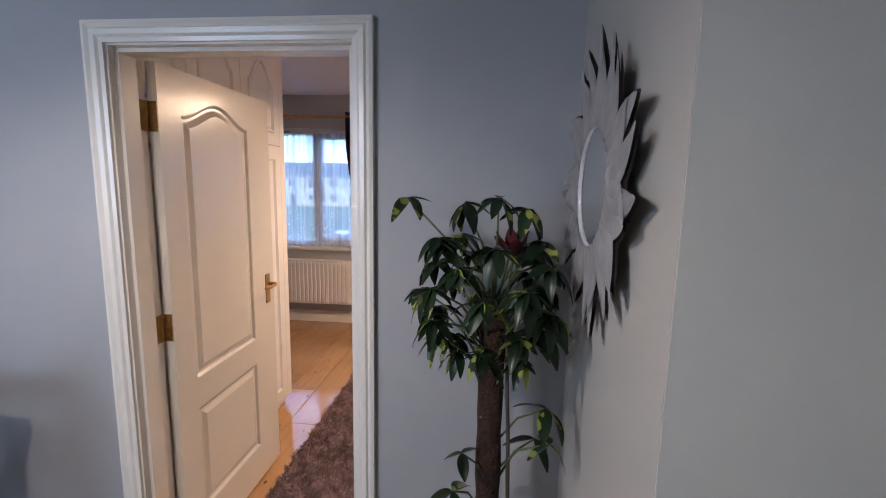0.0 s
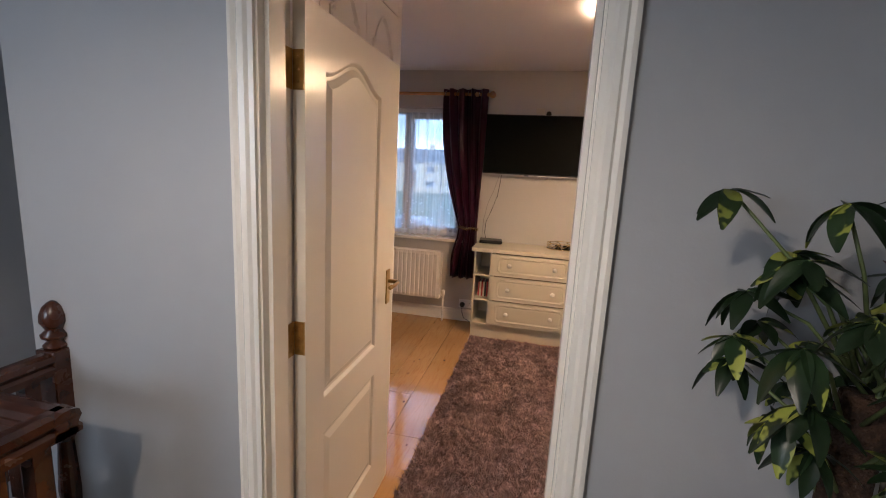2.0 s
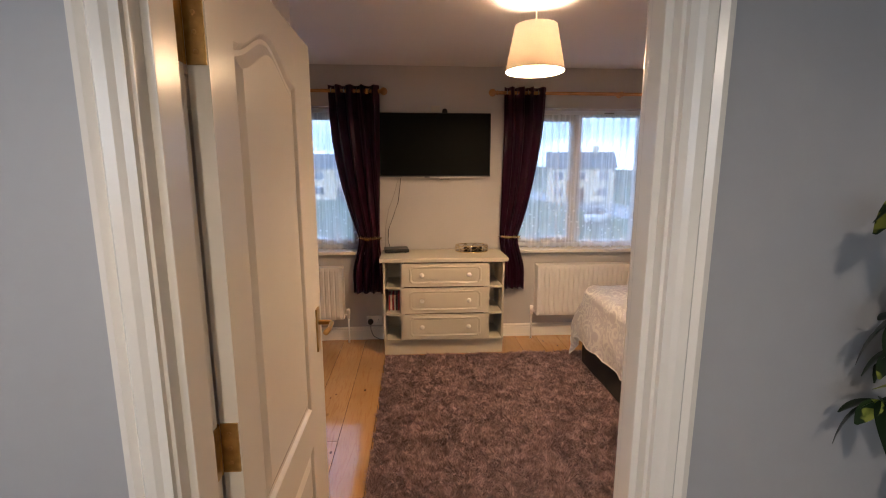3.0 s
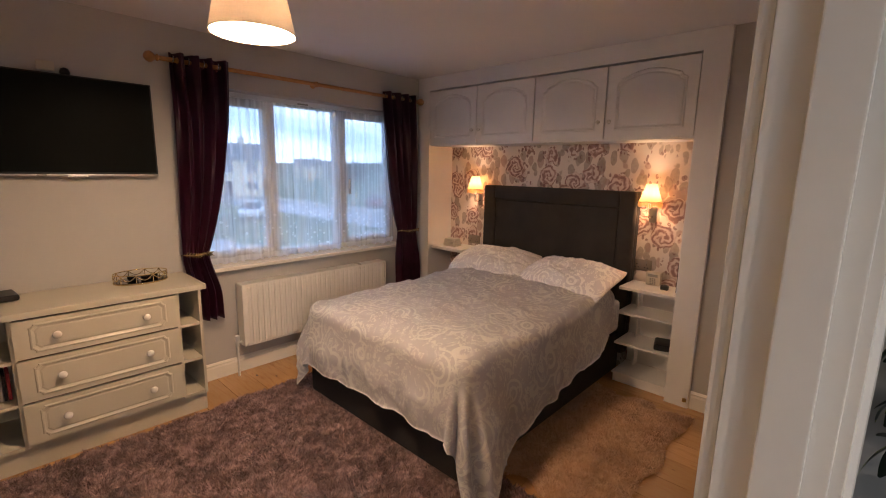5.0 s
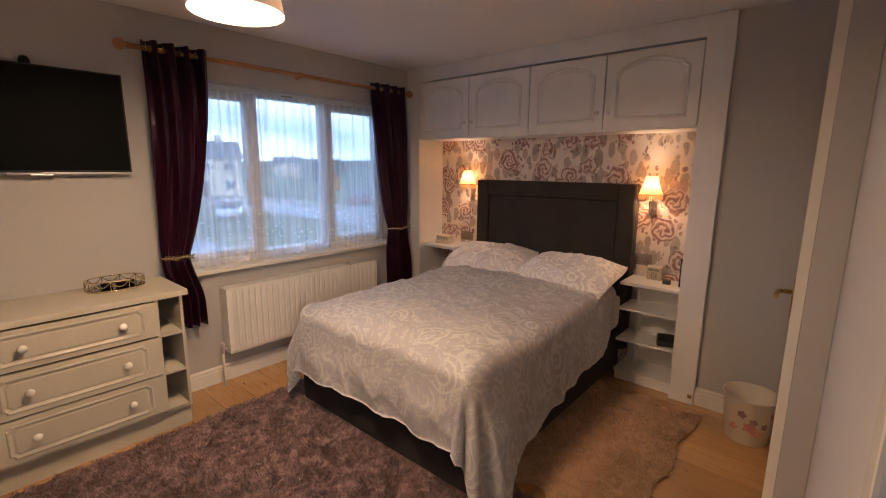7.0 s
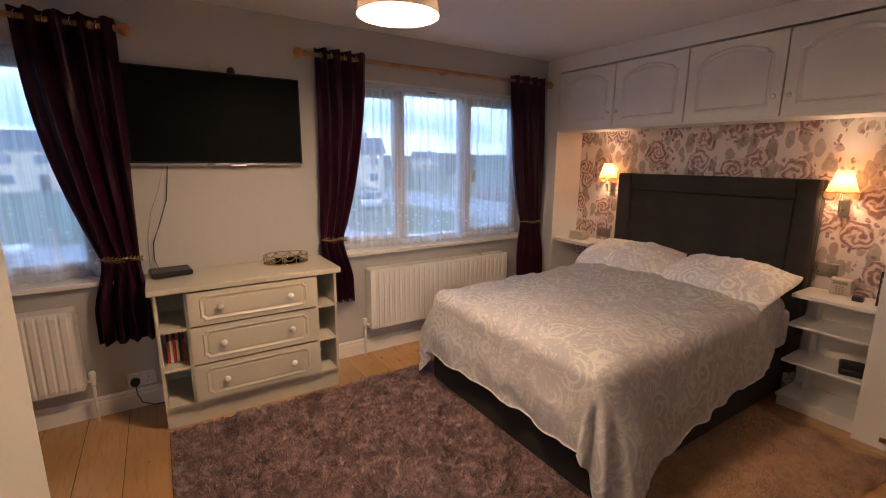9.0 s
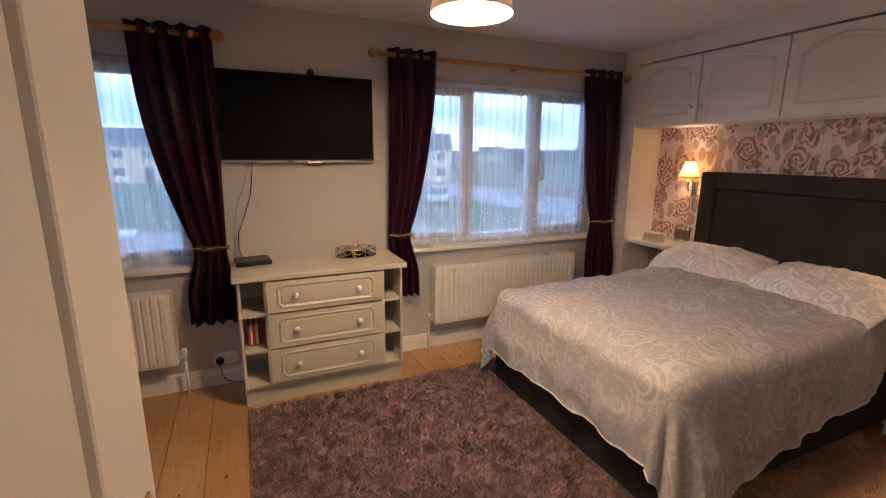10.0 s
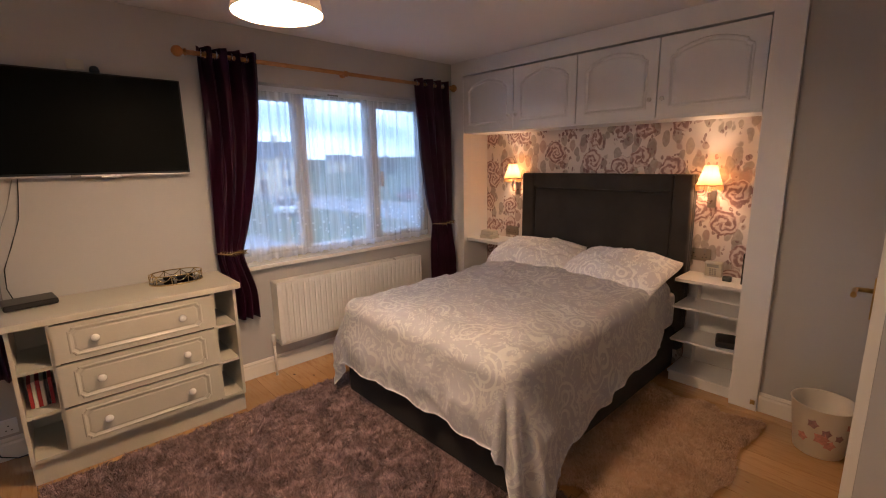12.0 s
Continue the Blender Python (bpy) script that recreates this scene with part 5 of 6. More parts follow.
for k, (mname, w) in enumerate((("red", 0.014), ("paper", 0.013), ("red", 0.015), ("paper", 0.013), ("black", 0.012), ("red", 0.014))):
    x = -1.04 + 0.0155 * k
    b = part("disc_case", box(x, 4.38, 0.3685, x + w, 4.51, 0.50 + 0.004 * (k % 3), 0.001), M[mname], None)
    tagged(b, "slim disc case standing in a cubby of the chest", "disc case", "disc cases")

z = 0.7925
for k, (w, d, h, yaw) in enumerate(((0.15, 0.11, 0.022, 5), (0.145, 0.105, 0.016, -8), (0.14, 0.1, 0.02, 12), (0.13, 0.095, 0.014, 0))):
    bk = thing("book", (2.33, 4.37, z), "small pale paperback in a stack on the shelf", "book", "books on the shelf")
    m = pose(2.33, 4.37, z, 0, 0, yaw)
    part("pages", moved(box(-d / 2 + 0.003, -w / 2 + 0.002, 0.002, d / 2 - 0.003, w / 2 - 0.003, h - 0.002), m), M["paper"], bk)
    for za, zb in ((0, 0.002), (h - 0.002, h)):
        part("cover", moved(box(-d / 2, -w / 2, za, d / 2, w / 2, zb), m), M["paper" if k % 2 else "cream"], bk)
    z += h + 0.0005

ph = thing("desk_phone", (2.40, 2.43, 0.738), "cream phone base with a keypad on the bedside shelf", "telephone")
part("base", moved(box(-0.02, -0.05, 0.0, 0.025, 0.05, 0.10, 0.006), pose(2.42, 2.44, 0.738, 0, -12, 0)), M["cream"], ph)
for r_ in range(4):
    for c_ in range(3):
        part("key", moved(box(-0.0225, -0.02 + 0.015 * c_, 0.015 + 0.013 * r_, -0.02, -0.01 + 0.015 * c_, 0.023 + 0.013 * r_), pose(2.42, 2.44, 0.738, 0, -12, 0)), M["grey_plastic"], ph)
part("display", moved(box(-0.0225, -0.035, 0.072, -0.02, 0.035, 0.092), pose(2.42, 2.44, 0.738, 0, -12, 0)), M["grey_plastic"], ph)
rc = thing("black_case", (2.33, 2.33, 0.738), "small black case on the bedside shelf", "case")
part("body", box(2.31, 2.31, 0.738, 2.345, 2.36, 0.771, 0.006), M["black"], rc)
bk = thing("upright_book", (2.38, 2.245, 0.738), "black book standing against the white panel", "book")
part("cover", box(2.30, 2.225, 0.7385, 2.46, 2.255, 0.935, 0.002), M["black"], bk)
for k in range(4):
    part("title_bar", box(2.2985, 2.233, 0.79 + 0.03 * k, 2.30, 2.247, 0.812 + 0.03 * k), M["cream"], bk)
bag = thing("black_pouch", (2.33, 2.30, 0.315), "soft black pouch lying on a lower shelf", "pouch")
part("body", moved(box(-0.09, -0.06, 0, 0.09, 0.06, 0.045, 0.018, None, 3), pose(2.32, 2.30, 0.316, 0, 0, 15)), M["black"], bag, "", True)

bn = thing("waste_bin", (1.975, 1.75, 0), "cream waste bin printed with pink flowers", "bin")
bm = lathe([(0.104, 0.0), (0.107, 0.004), (0.138, 0.268), (0.142, 0.272), (0.139, 0.276), (0.133, 0.27), (0.103, 0.012), (0.0, 0.012)], 32, None, Matrix.Translation((1.975, 1.75, 0)), cap=False)
part("shell", bm, M["binpaper"], bn, "", True)
for a, zc, s, mn in ((188, 0.12, 0.030, "pinkp"), (205, 0.09, 0.024, "pinkp"), (196, 0.155, 0.020, "mauvep"), (170, 0.19, 0.022, "mauvep"), (222, 0.135, 0.018, "mauvep"), (150, 0.10, 0.022, "pinkp"), (240, 0.20, 0.020, "pinkp")):
    if mn not in M:
        M[mn] = mat(mn.replace("p", "_print"), (0.55, 0.24, 0.18) if mn == "pinkp" else (0.32, 0.17, 0.16), 0.5, var=0.3, scale=60, bump=0)
    r = 0.1075 + 0.031 * zc / 0.268 + 0.0008
    fb = bmesh.new()
    ring = []
    for k in range(15):
        q = 2 * math.pi * k / 15
        s2 = s * (1 + 0.25 * math.cos(5 * q))
        aa = radians(a) + s2 * math.cos(q) / r
        zz = zc + s2 * math.sin(q)
        r2 = 0.1075 + 0.031 * zz / 0.268 + 0.0008
        ring.append(fb.verts.new((1.975 + r2 * math.cos(aa), 1.75 + r2 * math.sin(aa), zz)))
    fb.faces.new(ring)
    part("flower_print", fb, M[mn], bn)

# ---- landing: balustrade ----
bal = thing("stair_balustrade", (-1.6, 1.1, 0), "dark varnished mahogany balustrade round the stairwell", "balustrade")


def newel(x, y, w):
    h = w / 2
    bm = box(x - h, y - h, 0.0, x + h, y + h, 0.30, 0.004)
    lathe([(h * 0.95, 0.30), (h * 1.0, 0.32), (h * 0.6, 0.345), (h * 0.72, 0.37), (h * 0.92, 0.48), (h * 0.7, 0.60), (h * 0.62, 0.64), (h * 0.95, 0.66), (h * 0.7, 0.675)], 20, bm, Matrix.Translation((x, y, 0)))
    box(x - h, y - h, 0.675, x + h, y + h, 0.935, 0.006, bm)
    nw = part("newel_post", bm, M["darkwood"], bal)
    cap = [(h * 0.8, 0.935), (h * 0.9, 0.945), (h * 0.55, 0.958), (h * 0.95, 0.968), (h * 1.0, 0.978), (h * 0.62, 0.99), (h * 0.72, 0.998), (h * 0.98, 1.015), (h * 0.95, 1.035), (h * 0.7, 1.058), (h * 0.3, 1.072), (0.002, 1.076)]
    part("newel_cap", lathe(cap, 24, None, Matrix.Translation((x, y, 0))), M["darkwood"], nw, "turned acorn cap", True)


def rail(a, b):
    a, b = Vector(a), Vector(b)
    d = (b - a).normalized()
    s = d.cross(Vector((0, 0, 1))).normalized()
    u = s.cross(d)
    prof = ((-0.03, 0.0), (0.03, 0.0), (0.03, 0.018), (0.022, 0.026), (0.031, 0.04), (0.026, 0.055), (0.010, 0.062), (-0.010, 0.062), (-0.026, 0.055), (-0.031, 0.04), (-0.022, 0.026), (-0.03, 0.018))
    bm = bmesh.new()
    rows = [[bm.verts.new(p + s * q + u * v) for q, v in prof] for p in (a, b)]
    for i in range(len(prof)):
        bm.faces.new((rows[0][i - 1], rows[0][i], rows[1][i], rows[1][i - 1]))
    bm.faces.new(rows[0])
    bm.faces.new(rows[1])
    part("handrail", bm, M["darkwood"], bal)


def baluster(x, y, z0, z1):
    q = 0.019
    bm = box(x - q, y - q, z0, x + q, y + q, z0 + 0.13, 0.002)
    L = z1 - z0
    lathe([(0.018, z0 + 0.13), (0.011, z0 + 0.15), (0.017, z0 + 0.17), (0.019, z0 + 0.27), (0.012, z0 + L * 0.52), (0.016, z0 + L * 0.55), (0.011, z0 + L * 0.58), (0.018, z1 - 0.20), (0.018, z1 - 0.18)], 14, bm, Matrix.Translation((x, y, 0)))
    box(x - q, y - q, z1 - 0.18, x + q, y + q, z1, 0.002, bm)
    part("baluster", bm, M["darkwood"], bal)


newel(-1.565, 0.91, 0.098)
newel(-1.862, 1.375, 0.068)
rail((-1.54, 0.96, 0.868), (-1.54, 1.155, 0.868))
rail((-1.51, 1.135, 0.868), (-1.86, 1.135, 0.868))
rail((-1.855, 1.12, 0.868), (-1.858, 1.345, 0.868))
for x, y in ((-1.54, 1.0), (-1.54, 1.085), (-1.66, 1.135), (-1.76, 1.135), (-1.857, 1.20), (-1.857, 1.29)):
    baluster(x, y, 0.0, 0.869)
rail((-1.60, 0.91, 0.80), (-2.75, 0.91, -0.10))
for k in range(8):
    x = -1.70 - 0.12 * k
    baluster(x, 0.91, -0.19 * int((-1.54 - x) / 0.24 + 1), 0.72 - 0.7826 * (-1.70 - x))
st = thing("staircase", (-2.2, 0.4, -2.8), "beige carpeted staircase going down", "staircase")
for k in range(6):
    part("step", box(-1.54 - 0.24 * (k + 1), -0.05, -0.19 * (k + 1) - 0.25, -1.54 - 0.24 * k + 0.02, 0.93, -0.19 * (k + 1), 0.01), M["carpet"], st)

# ---- landing: sunburst mirror ----
mr = thing("sunburst_mirror", (LX, 1.07, 1.53), "round mirror in a distressed white sunburst frame", "mirror")
MY, MZ = 1.065, 1.53
to_wall = Matrix.Translation((LX, MY, MZ)) @ Matrix.Rotation(radians(-90), 4, "Y")
part("glass", moved(lathe([(0.124, 0.024), (0.124, 0.029)], 40), to_wall), M["mirror"], mr)
part("frame_ring", moved(lathe([(0.122, 0.010), (0.122, 0.031), (0.1235, 0.033), (0.126, 0.034), (0.128, 0.032), (0.129, 0.028), (0.129, 0.010), (0.122, 0.004), (0.122, 0.010)], 48, cap=False), to_wall), M["whitewash"], mr, "", True)


def flame(length, width, curl, side):
    bm = bmesh.new()
    n, g = 9, []
    for i in range(n + 1):
        t = i / n
        w = width * (0.85 + 0.30 * math.sin(math.pi * min(1.0, t / 0.8))) * max(0.0, 1 - t ** 3.4) ** 0.8 + 0.0015
        cx, cz = side * curl * t * t, 0.026 + 0.014 * t * t
        g.append([bm.verts.new((0.124 + length * t, cx + w * v, cz + 0.010 * (1 - v * v) * (1 - t))) for v in (-1, -0.5, 0, 0.5, 1)])
    for i in range(n):
        for j in range(4):
            bm.faces.new((g[i][j], g[i + 1][j], g[i + 1][j + 1], g[i][j + 1]))
    bmesh.ops.solidify(bm, geom=bm.faces[:], thickness=0.006)
    return bm


rnd = random.Random(9)
for k in range(32):
    a = 360 * k / 32 + rnd.uniform(-2, 2)
    ln = 0.150 + (0.02 if k % 2 else 0.0) + rnd.uniform(-0.015, 0.012)
    turn, side = to_wall @ Matrix.Rotation(radians(a), 4, "Z"), 1 if k % 3 else -1
    petal = part("petal", moved(flame(ln + 0.010, 0.0265, 0.046, side), turn), M["whitewash"], mr, "", True)
    # dark copy set behind each petal, standing in for its shadow
    part("petal_backing", moved(flame(ln - 0.018, 0.0265, 0.042, side), turn @ Matrix.Translation((0.027, 0.001, -0.0065))), M["petal_shade"], petal, "dark backing standing in for the petal's shadow", True)

# ---- landing: plant on a moss pole ----
pt = thing("umbrella_plant", (-0.02, 1.18, 0), "tall variegated umbrella plant on a moss pole", "plant")
PX, PY = -0.02, 1.185
part("pot", lathe([(0.10, 0.0), (0.125, 0.01), (0.15, 0.24), (0.158, 0.25), (0.158, 0.275), (0.146, 0.275), (0.14, 0.24), (0.0, 0.235)], 28, None, Matrix.Translation((PX, PY, 0)), cap=False), M["terracotta"], pt, "brown glazed pot", True)
part("soil", lathe([(0.0, 0.238), (0.139, 0.238), (0.139, 0.243), (0.0, 0.246)], 20, None, Matrix.Translation((PX, PY, 0)), cap=False), M["soil"], pt)
rnd = random.Random(31)
part("moss_pole", tube([(PX + 0.003 * math.sin(5 * z), PY + 0.003 * math.cos(4 * z), z) for z in [0.24 + 0.06 * k for k in range(17)]], [0.033 + rnd.uniform(-0.003, 0.003) for _ in range(17)], 14), M["moss"], pt, "", True)
part("stem", tube([(PX + 0.05, PY - 0.02, 0.24), (PX + 0.055, PY - 0.025, 0.6), (PX + 0.045, PY - 0.02, 0.9), (PX + 0.03, PY - 0.015, 1.2)], [0.006, 0.0055, 0.005, 0.004], 8), M["bark_stem"], pt, "", True)


def leaf_mesh(name, length, width, droop):
    bm = bmesh.new()
    n, g = 7, []
    for i in range(n + 1):
        t = i / n
        w = width / 2 * math.sin(math.pi * (0.03 + 0.94 * t ** 0.85)) ** 0.8
        z = -droop * length * t * t
        g.append([bm.verts.new((length * t, w * v, z + 0.22 * w * abs(v))) for v in (-1, -0.45, 0, 0.45, 1)])
    for i in range(n):
        for j in range(4):
            bm.faces.new((g[i][j], g[i + 1][j], g[i + 1][j + 1], g[i][j + 1]))
    me = bpy.data.meshes.new(name)
    bm.to_mesh(me)
    bm.free()
    me.materials.append(M["leaf"])
    me.shade_smooth()
    return me


LEAVES = [leaf_mesh("leaf", ln, wd, dr) for ln, wd, dr in ((0.10, 0.040, 0.3), (0.112, 0.044, 0.5), (0.085, 0.038, 0.15), (0.075, 0.040, 0.4))]


def leaflet(base, azim, elev, scale, which):
    ob = new("leaf", LEAVES[which])
    ob.parent = pt
    m = Matrix.Rotation(azim, 4, "Z") @ Matrix.Rotation(-elev, 4, "Y") @ Matrix.Rotation(rnd.uniform(-0.4, 0.4), 4, "X")
    ob.matrix_basis = Matrix.Translation(Vector(base) - ORG[pt]) @ m @ Matrix.Diagonal((scale, scale, scale, 1))


def umbrella(centre, tilt_az, count, scale):
    c = Vector(centre)
    root = Vector((PX + rnd.uniform(-0.015, 0.015), PY + rnd.uniform(-0.015, 0.015), max(0.5, min(1.22, c.z - rnd.uniform(0.08, 0.18)))))
    mid = (root + c) / 2 + Vector((0, 0, 0.03))
    part("petiole", tube([root, mid, c], [0.004, 0.003, 0.0025], 6), M["stem"], pt, "", True)
    start = rnd.uniform(0, 6.28)
    for k in range(count):
        az = start + 2 * math.pi * k / count + rnd.uniform(-0.15, 0.15)
        el = -0.22 + 0.45 * math.cos(az - tilt_az - math.pi) * 0.8 + rnd.uniform(-0.25, 0.1)
        leaflet(c, az, el, scale * rnd.uniform(0.8, 1.1), rnd.choice((0, 1, 1, 2)))


for c in ((-0.245, 1.20, 1.495), (-0.10, 1.18, 1.485), (-0.02, 1.15, 1.50), (0.05, 1.17, 1.475), (-0.16, 1.13, 1.405)):
    umbrella(c, math.atan2(c[1] - PY, c[0] - PX), 6, 0.72)
for k in range(34):
    az = 2.4 * k + rnd.uniform(-0.2, 0.2)
    h = 1.42 - 0.30 * (k / 34) - 0.03 * rnd.random()
    rad = 0.075 + 0.09 * math.sin(math.pi * (k + 4) / 38) + rnd.uniform(0, 0.03)
    c = (min(PX + rad * math.cos(az), LX - 0.10), min(PY + rad * math.sin(az), LF - 0.09), h)
    umbrella(c, az, 8, 0.74 - 0.08 * k / 26)
for c in ((0.11, 1.12, 1.0), (0.12, 1.10, 0.92), (0.10, 1.22, 0.86), (-0.09, 1.13, 0.86), (-0.11, 1.12, 0.76), (0.05, 1.08, 0.72), (-0.10, 1.16, 0.66)):
    umbrella(c, math.atan2(c[1] - PY, c[0] - PX), 3, 0.9)
fw = thing("silk_flower", (0.015, 1.17, 1.37), "dark red silk flower tucked into the plant", "flower")
for k in range(9):
    az, el = 2.4 * k, radians(20 + 6 * k)
    bm = bmesh.new()
    g = []
    for i in range(6):
        t = i / 5
        w = 0.017 * math.sin(math.pi * (0.08 + 0.88 * t)) + 0.001
        g.append([bm.verts.new((0.075 * t, w * v, 0.012 * t * t + 0.3 * w * abs(v))) for v in (-1, 0, 1)])
    for i in range(5):
        for j in range(2):
            bm.faces.new((g[i][j], g[i + 1][j], g[i + 1][j + 1], g[i][j + 1]))
    part("petal", moved(bm, Matrix.Translation((0.02, 1.165, 1.36)) @ Matrix.Rotation(az, 4, "Z") @ Matrix.Rotation(-el, 4, "Y")), M["petal"], fw, "", True)
part("flower_stem", tube([(0.02, 1.165, 1.362), (0.012, 1.175, 1.28), (0.0, 1.18, 1.2)], 0.003, 6), M["stem"], fw)

# ---- outside ----
GZ = -2.75
M["grass"] = mat("winter_grass", (0.075, 0.105, 0.045), 0.95, var=0.35, scale=0.3, bump=0.5, bscale=4, dist=0.05)
M["asphalt"] = mat("wet_asphalt", (0.16, 0.165, 0.175), 0.45, var=0.15, scale=0.8, bump=0.2, bscale=20)
M["render_y"] = mat("pale_yellow_render", (0.60, 0.53, 0.38), 0.85, var=0.08, scale=0.6, bump=0.2, bscale=10)
M["slate"] = mat("dark_slate_roof", (0.075, 0.08, 0.09), 0.7, var=0.2, scale=1.5, bump=0.3, bscale=8)
M["hedge"] = mat("hedge_leaf", (0.035, 0.055, 0.022), 0.8, var=0.4, scale=3, bump=0)
M["bark"] = mat("grey_bark", (0.10, 0.08, 0.06), 0.9, var=0.3, bump=0.5, bscale=20)
M["darkglass"] = mat("dark_window_glass", (0.05, 0.06, 0.08), 0.1, var=0.2, bump=0)
M["kerb"] = mat("concrete_kerb", (0.33, 0.32, 0.30), 0.9, var=0.15, bump=0.3, bscale=15)
bm = bmesh.new()
bm.faces.new([bm.verts.new(p) for p in ((-900, 5.2, GZ), (900, 5.2, GZ), (900, 1800, GZ), (-900, 1800, GZ))])
setting("ground", bm, M["grass"], "damp winter grass reaching to the horizon", "ground")
for nm, a, b, w in (("road", (-60, 28), (9, 26), 6), ("road_far", (22.5, 20), (22, 120), 6), ("pavement", (27, 20), (26.4, 120), 1.8)):
    a, b = Vector((*a, 0)), Vector((*b, 0))
    s = (b - a).normalized().cross(Vector((0, 0, 1))) * w / 2
    bm = bmesh.new()
    lo = [bm.verts.new(p + Vector((0, 0, GZ + (0.02 if nm != "pavement" else 0.12)))) for p in (a - s, b - s, b + s, a + s)]
    bm.faces.new(lo)
    g = bmesh.ops.extrude_face_region(bm, geom=bm.faces[:])
    bmesh.ops.translate(bm, vec=(0, 0, -0.2), verts=[v for v in g["geom"] if isinstance(v, bmesh.types.BMVert)])
    setting(nm, bm, M["asphalt" if nm != "pavement" else "kerb"], "grey road surface" if nm != "pavement" else "raised concrete pavement", "road")


def house(x, y, w, d, yaw, label, n=3):
    h = thing("house", (x, y, GZ), label, "house", "yellow houses")
    m = pose(x, y, GZ, 0, 0, yaw)
    part("wall", moved(box(-w / 2, 0, 0, w / 2, d, 5.2), m), M["render_y"], h)
    bm = bmesh.new()
    v = [bm.verts.new(p) for p in ((-w / 2 - 0.3, -0.4, 5.1), (w / 2 + 0.3, -0.4, 5.1), (w / 2 + 0.3, d + 0.4, 5.1), (-w / 2 - 0.3, d + 0.4, 5.1), (-w / 2 - 0.3, d / 2, 7.6), (w / 2 + 0.3, d / 2, 7.6))]
    for f in ((0, 1, 5, 4), (2, 3, 4, 5), (0, 4, 3), (1, 2, 5), (0, 3, 2, 1)):
        bm.faces.new([v[i] for i in f])
    rf = part("roof", moved(bm, m), M["slate"], h)
    part("chimney", moved(box(w / 4 - 0.4, d / 2 - 0.4, 6.8, w / 4 + 0.4, d / 2 + 0.4, 8.5), m), M["render_y"], rf)
    for k in range(n):
        cx = -w / 2 + w * (k + 0.5) / n
        for z in (0.9, 3.3):
            if z < 1 and k == n // 2:
                part("house_door", moved(box(cx - 0.5, -0.05, 0, cx + 0.5, 0.02, 2.1), m), M["darkwood"], h)
                continue
            wn_ = part("window", moved(box(cx - 0.75, -0.06, z, cx + 0.75, 0.02, z + 1.3), m), M["upvc"], h)
            for q in (-0.36, 0.36):
                part("pane", moved(box(cx + q - 0.31, -0.075, z + 0.1, cx + q + 0.31, -0.058, z + 1.2), m), M["darkglass"], wn_)


house(24.2, 66.4, 9.6, 8, -16, "pale yellow rendered house with a slate roof across the green")
for k in range(5):
    house(-44 + 10.4 * k, 74 + 0.6 * k, 10.2, 8, 2, "pale yellow terraced house with a slate roof")
house(96, 168, 10, 8, -25, "distant pale yellow house beyond the road")
house(128, 205, 12, 8, -30, "distant pale yellow house beyond the road")


def car(x, y, yaw, col, label):
    c = thing("car", (x, y, GZ + 0.02), label, "car")
    key = "car_" + col
    if key not in M:
        M[key] = mat(key + "_paint", {"silver": (0.42, 0.44, 0.46), "white": (0.7, 0.7, 0.7), "red": (0.3, 0.02, 0.02)}[col], 0.25, 0.2, var=0.05, bump=0, coat=0.5)
    m = pose(x, y, GZ + 0.02, 0, 0, yaw)
    part("body", moved(box(-2.1, -0.85, 0.25, 2.1, 0.85, 0.85, 0.12, None, 3), m), M[key], c, "", True)
    bm = bmesh.new()
    v = [bm.verts.new(p) for p in ((-1.5, -0.75, 0.84), (1.2, -0.75, 0.84), (1.2, 0.75, 0.84), (-1.5, 0.75, 0.84), (-1.1, -0.62, 1.42), (0.5, -0.62, 1.42), (0.5, 0.62, 1.42), (-1.1, 0.62, 1.42))]
    for f in ((4, 5, 6, 7), (0, 1, 5, 4), (1, 2, 6, 5), (2, 3, 7, 6), (3, 0, 4, 7), (0, 3, 2, 1)):
        bm.faces.new([v[i] for i in f])
    part("cabin", moved(bm, m), M["darkglass"], c)
    part("roof", moved(box(-1.1, -0.62, 1.40, 0.5, 0.62, 1.45, 0.02), m), M[key], c)
    for wx in (-1.3, 1.3):
        for wy in (-0.78, 0.78):
            t = part("wheel", moved(lathe([(0.18, -0.1), (0.31, -0.1), (0.31, 0.1), (0.18, 0.1)], 20), m @ pose(wx, wy, 0.31, 90, 0, 0)), M["black"], c)
            part("rim", moved(lathe([(0.17, -0.105), (0.17, 0.105)], 14), m @ pose(wx, wy, 0.31, 90, 0, 0)), M["silver"], t)


car(-7.5, 24.5, 4, "silver", "silver hatchback parked on the road")
car(15.2, 38.5, 60, "white", "white hatchback parked by the green")
car(31, 41, 20, "red", "red hatchback parked across the road")


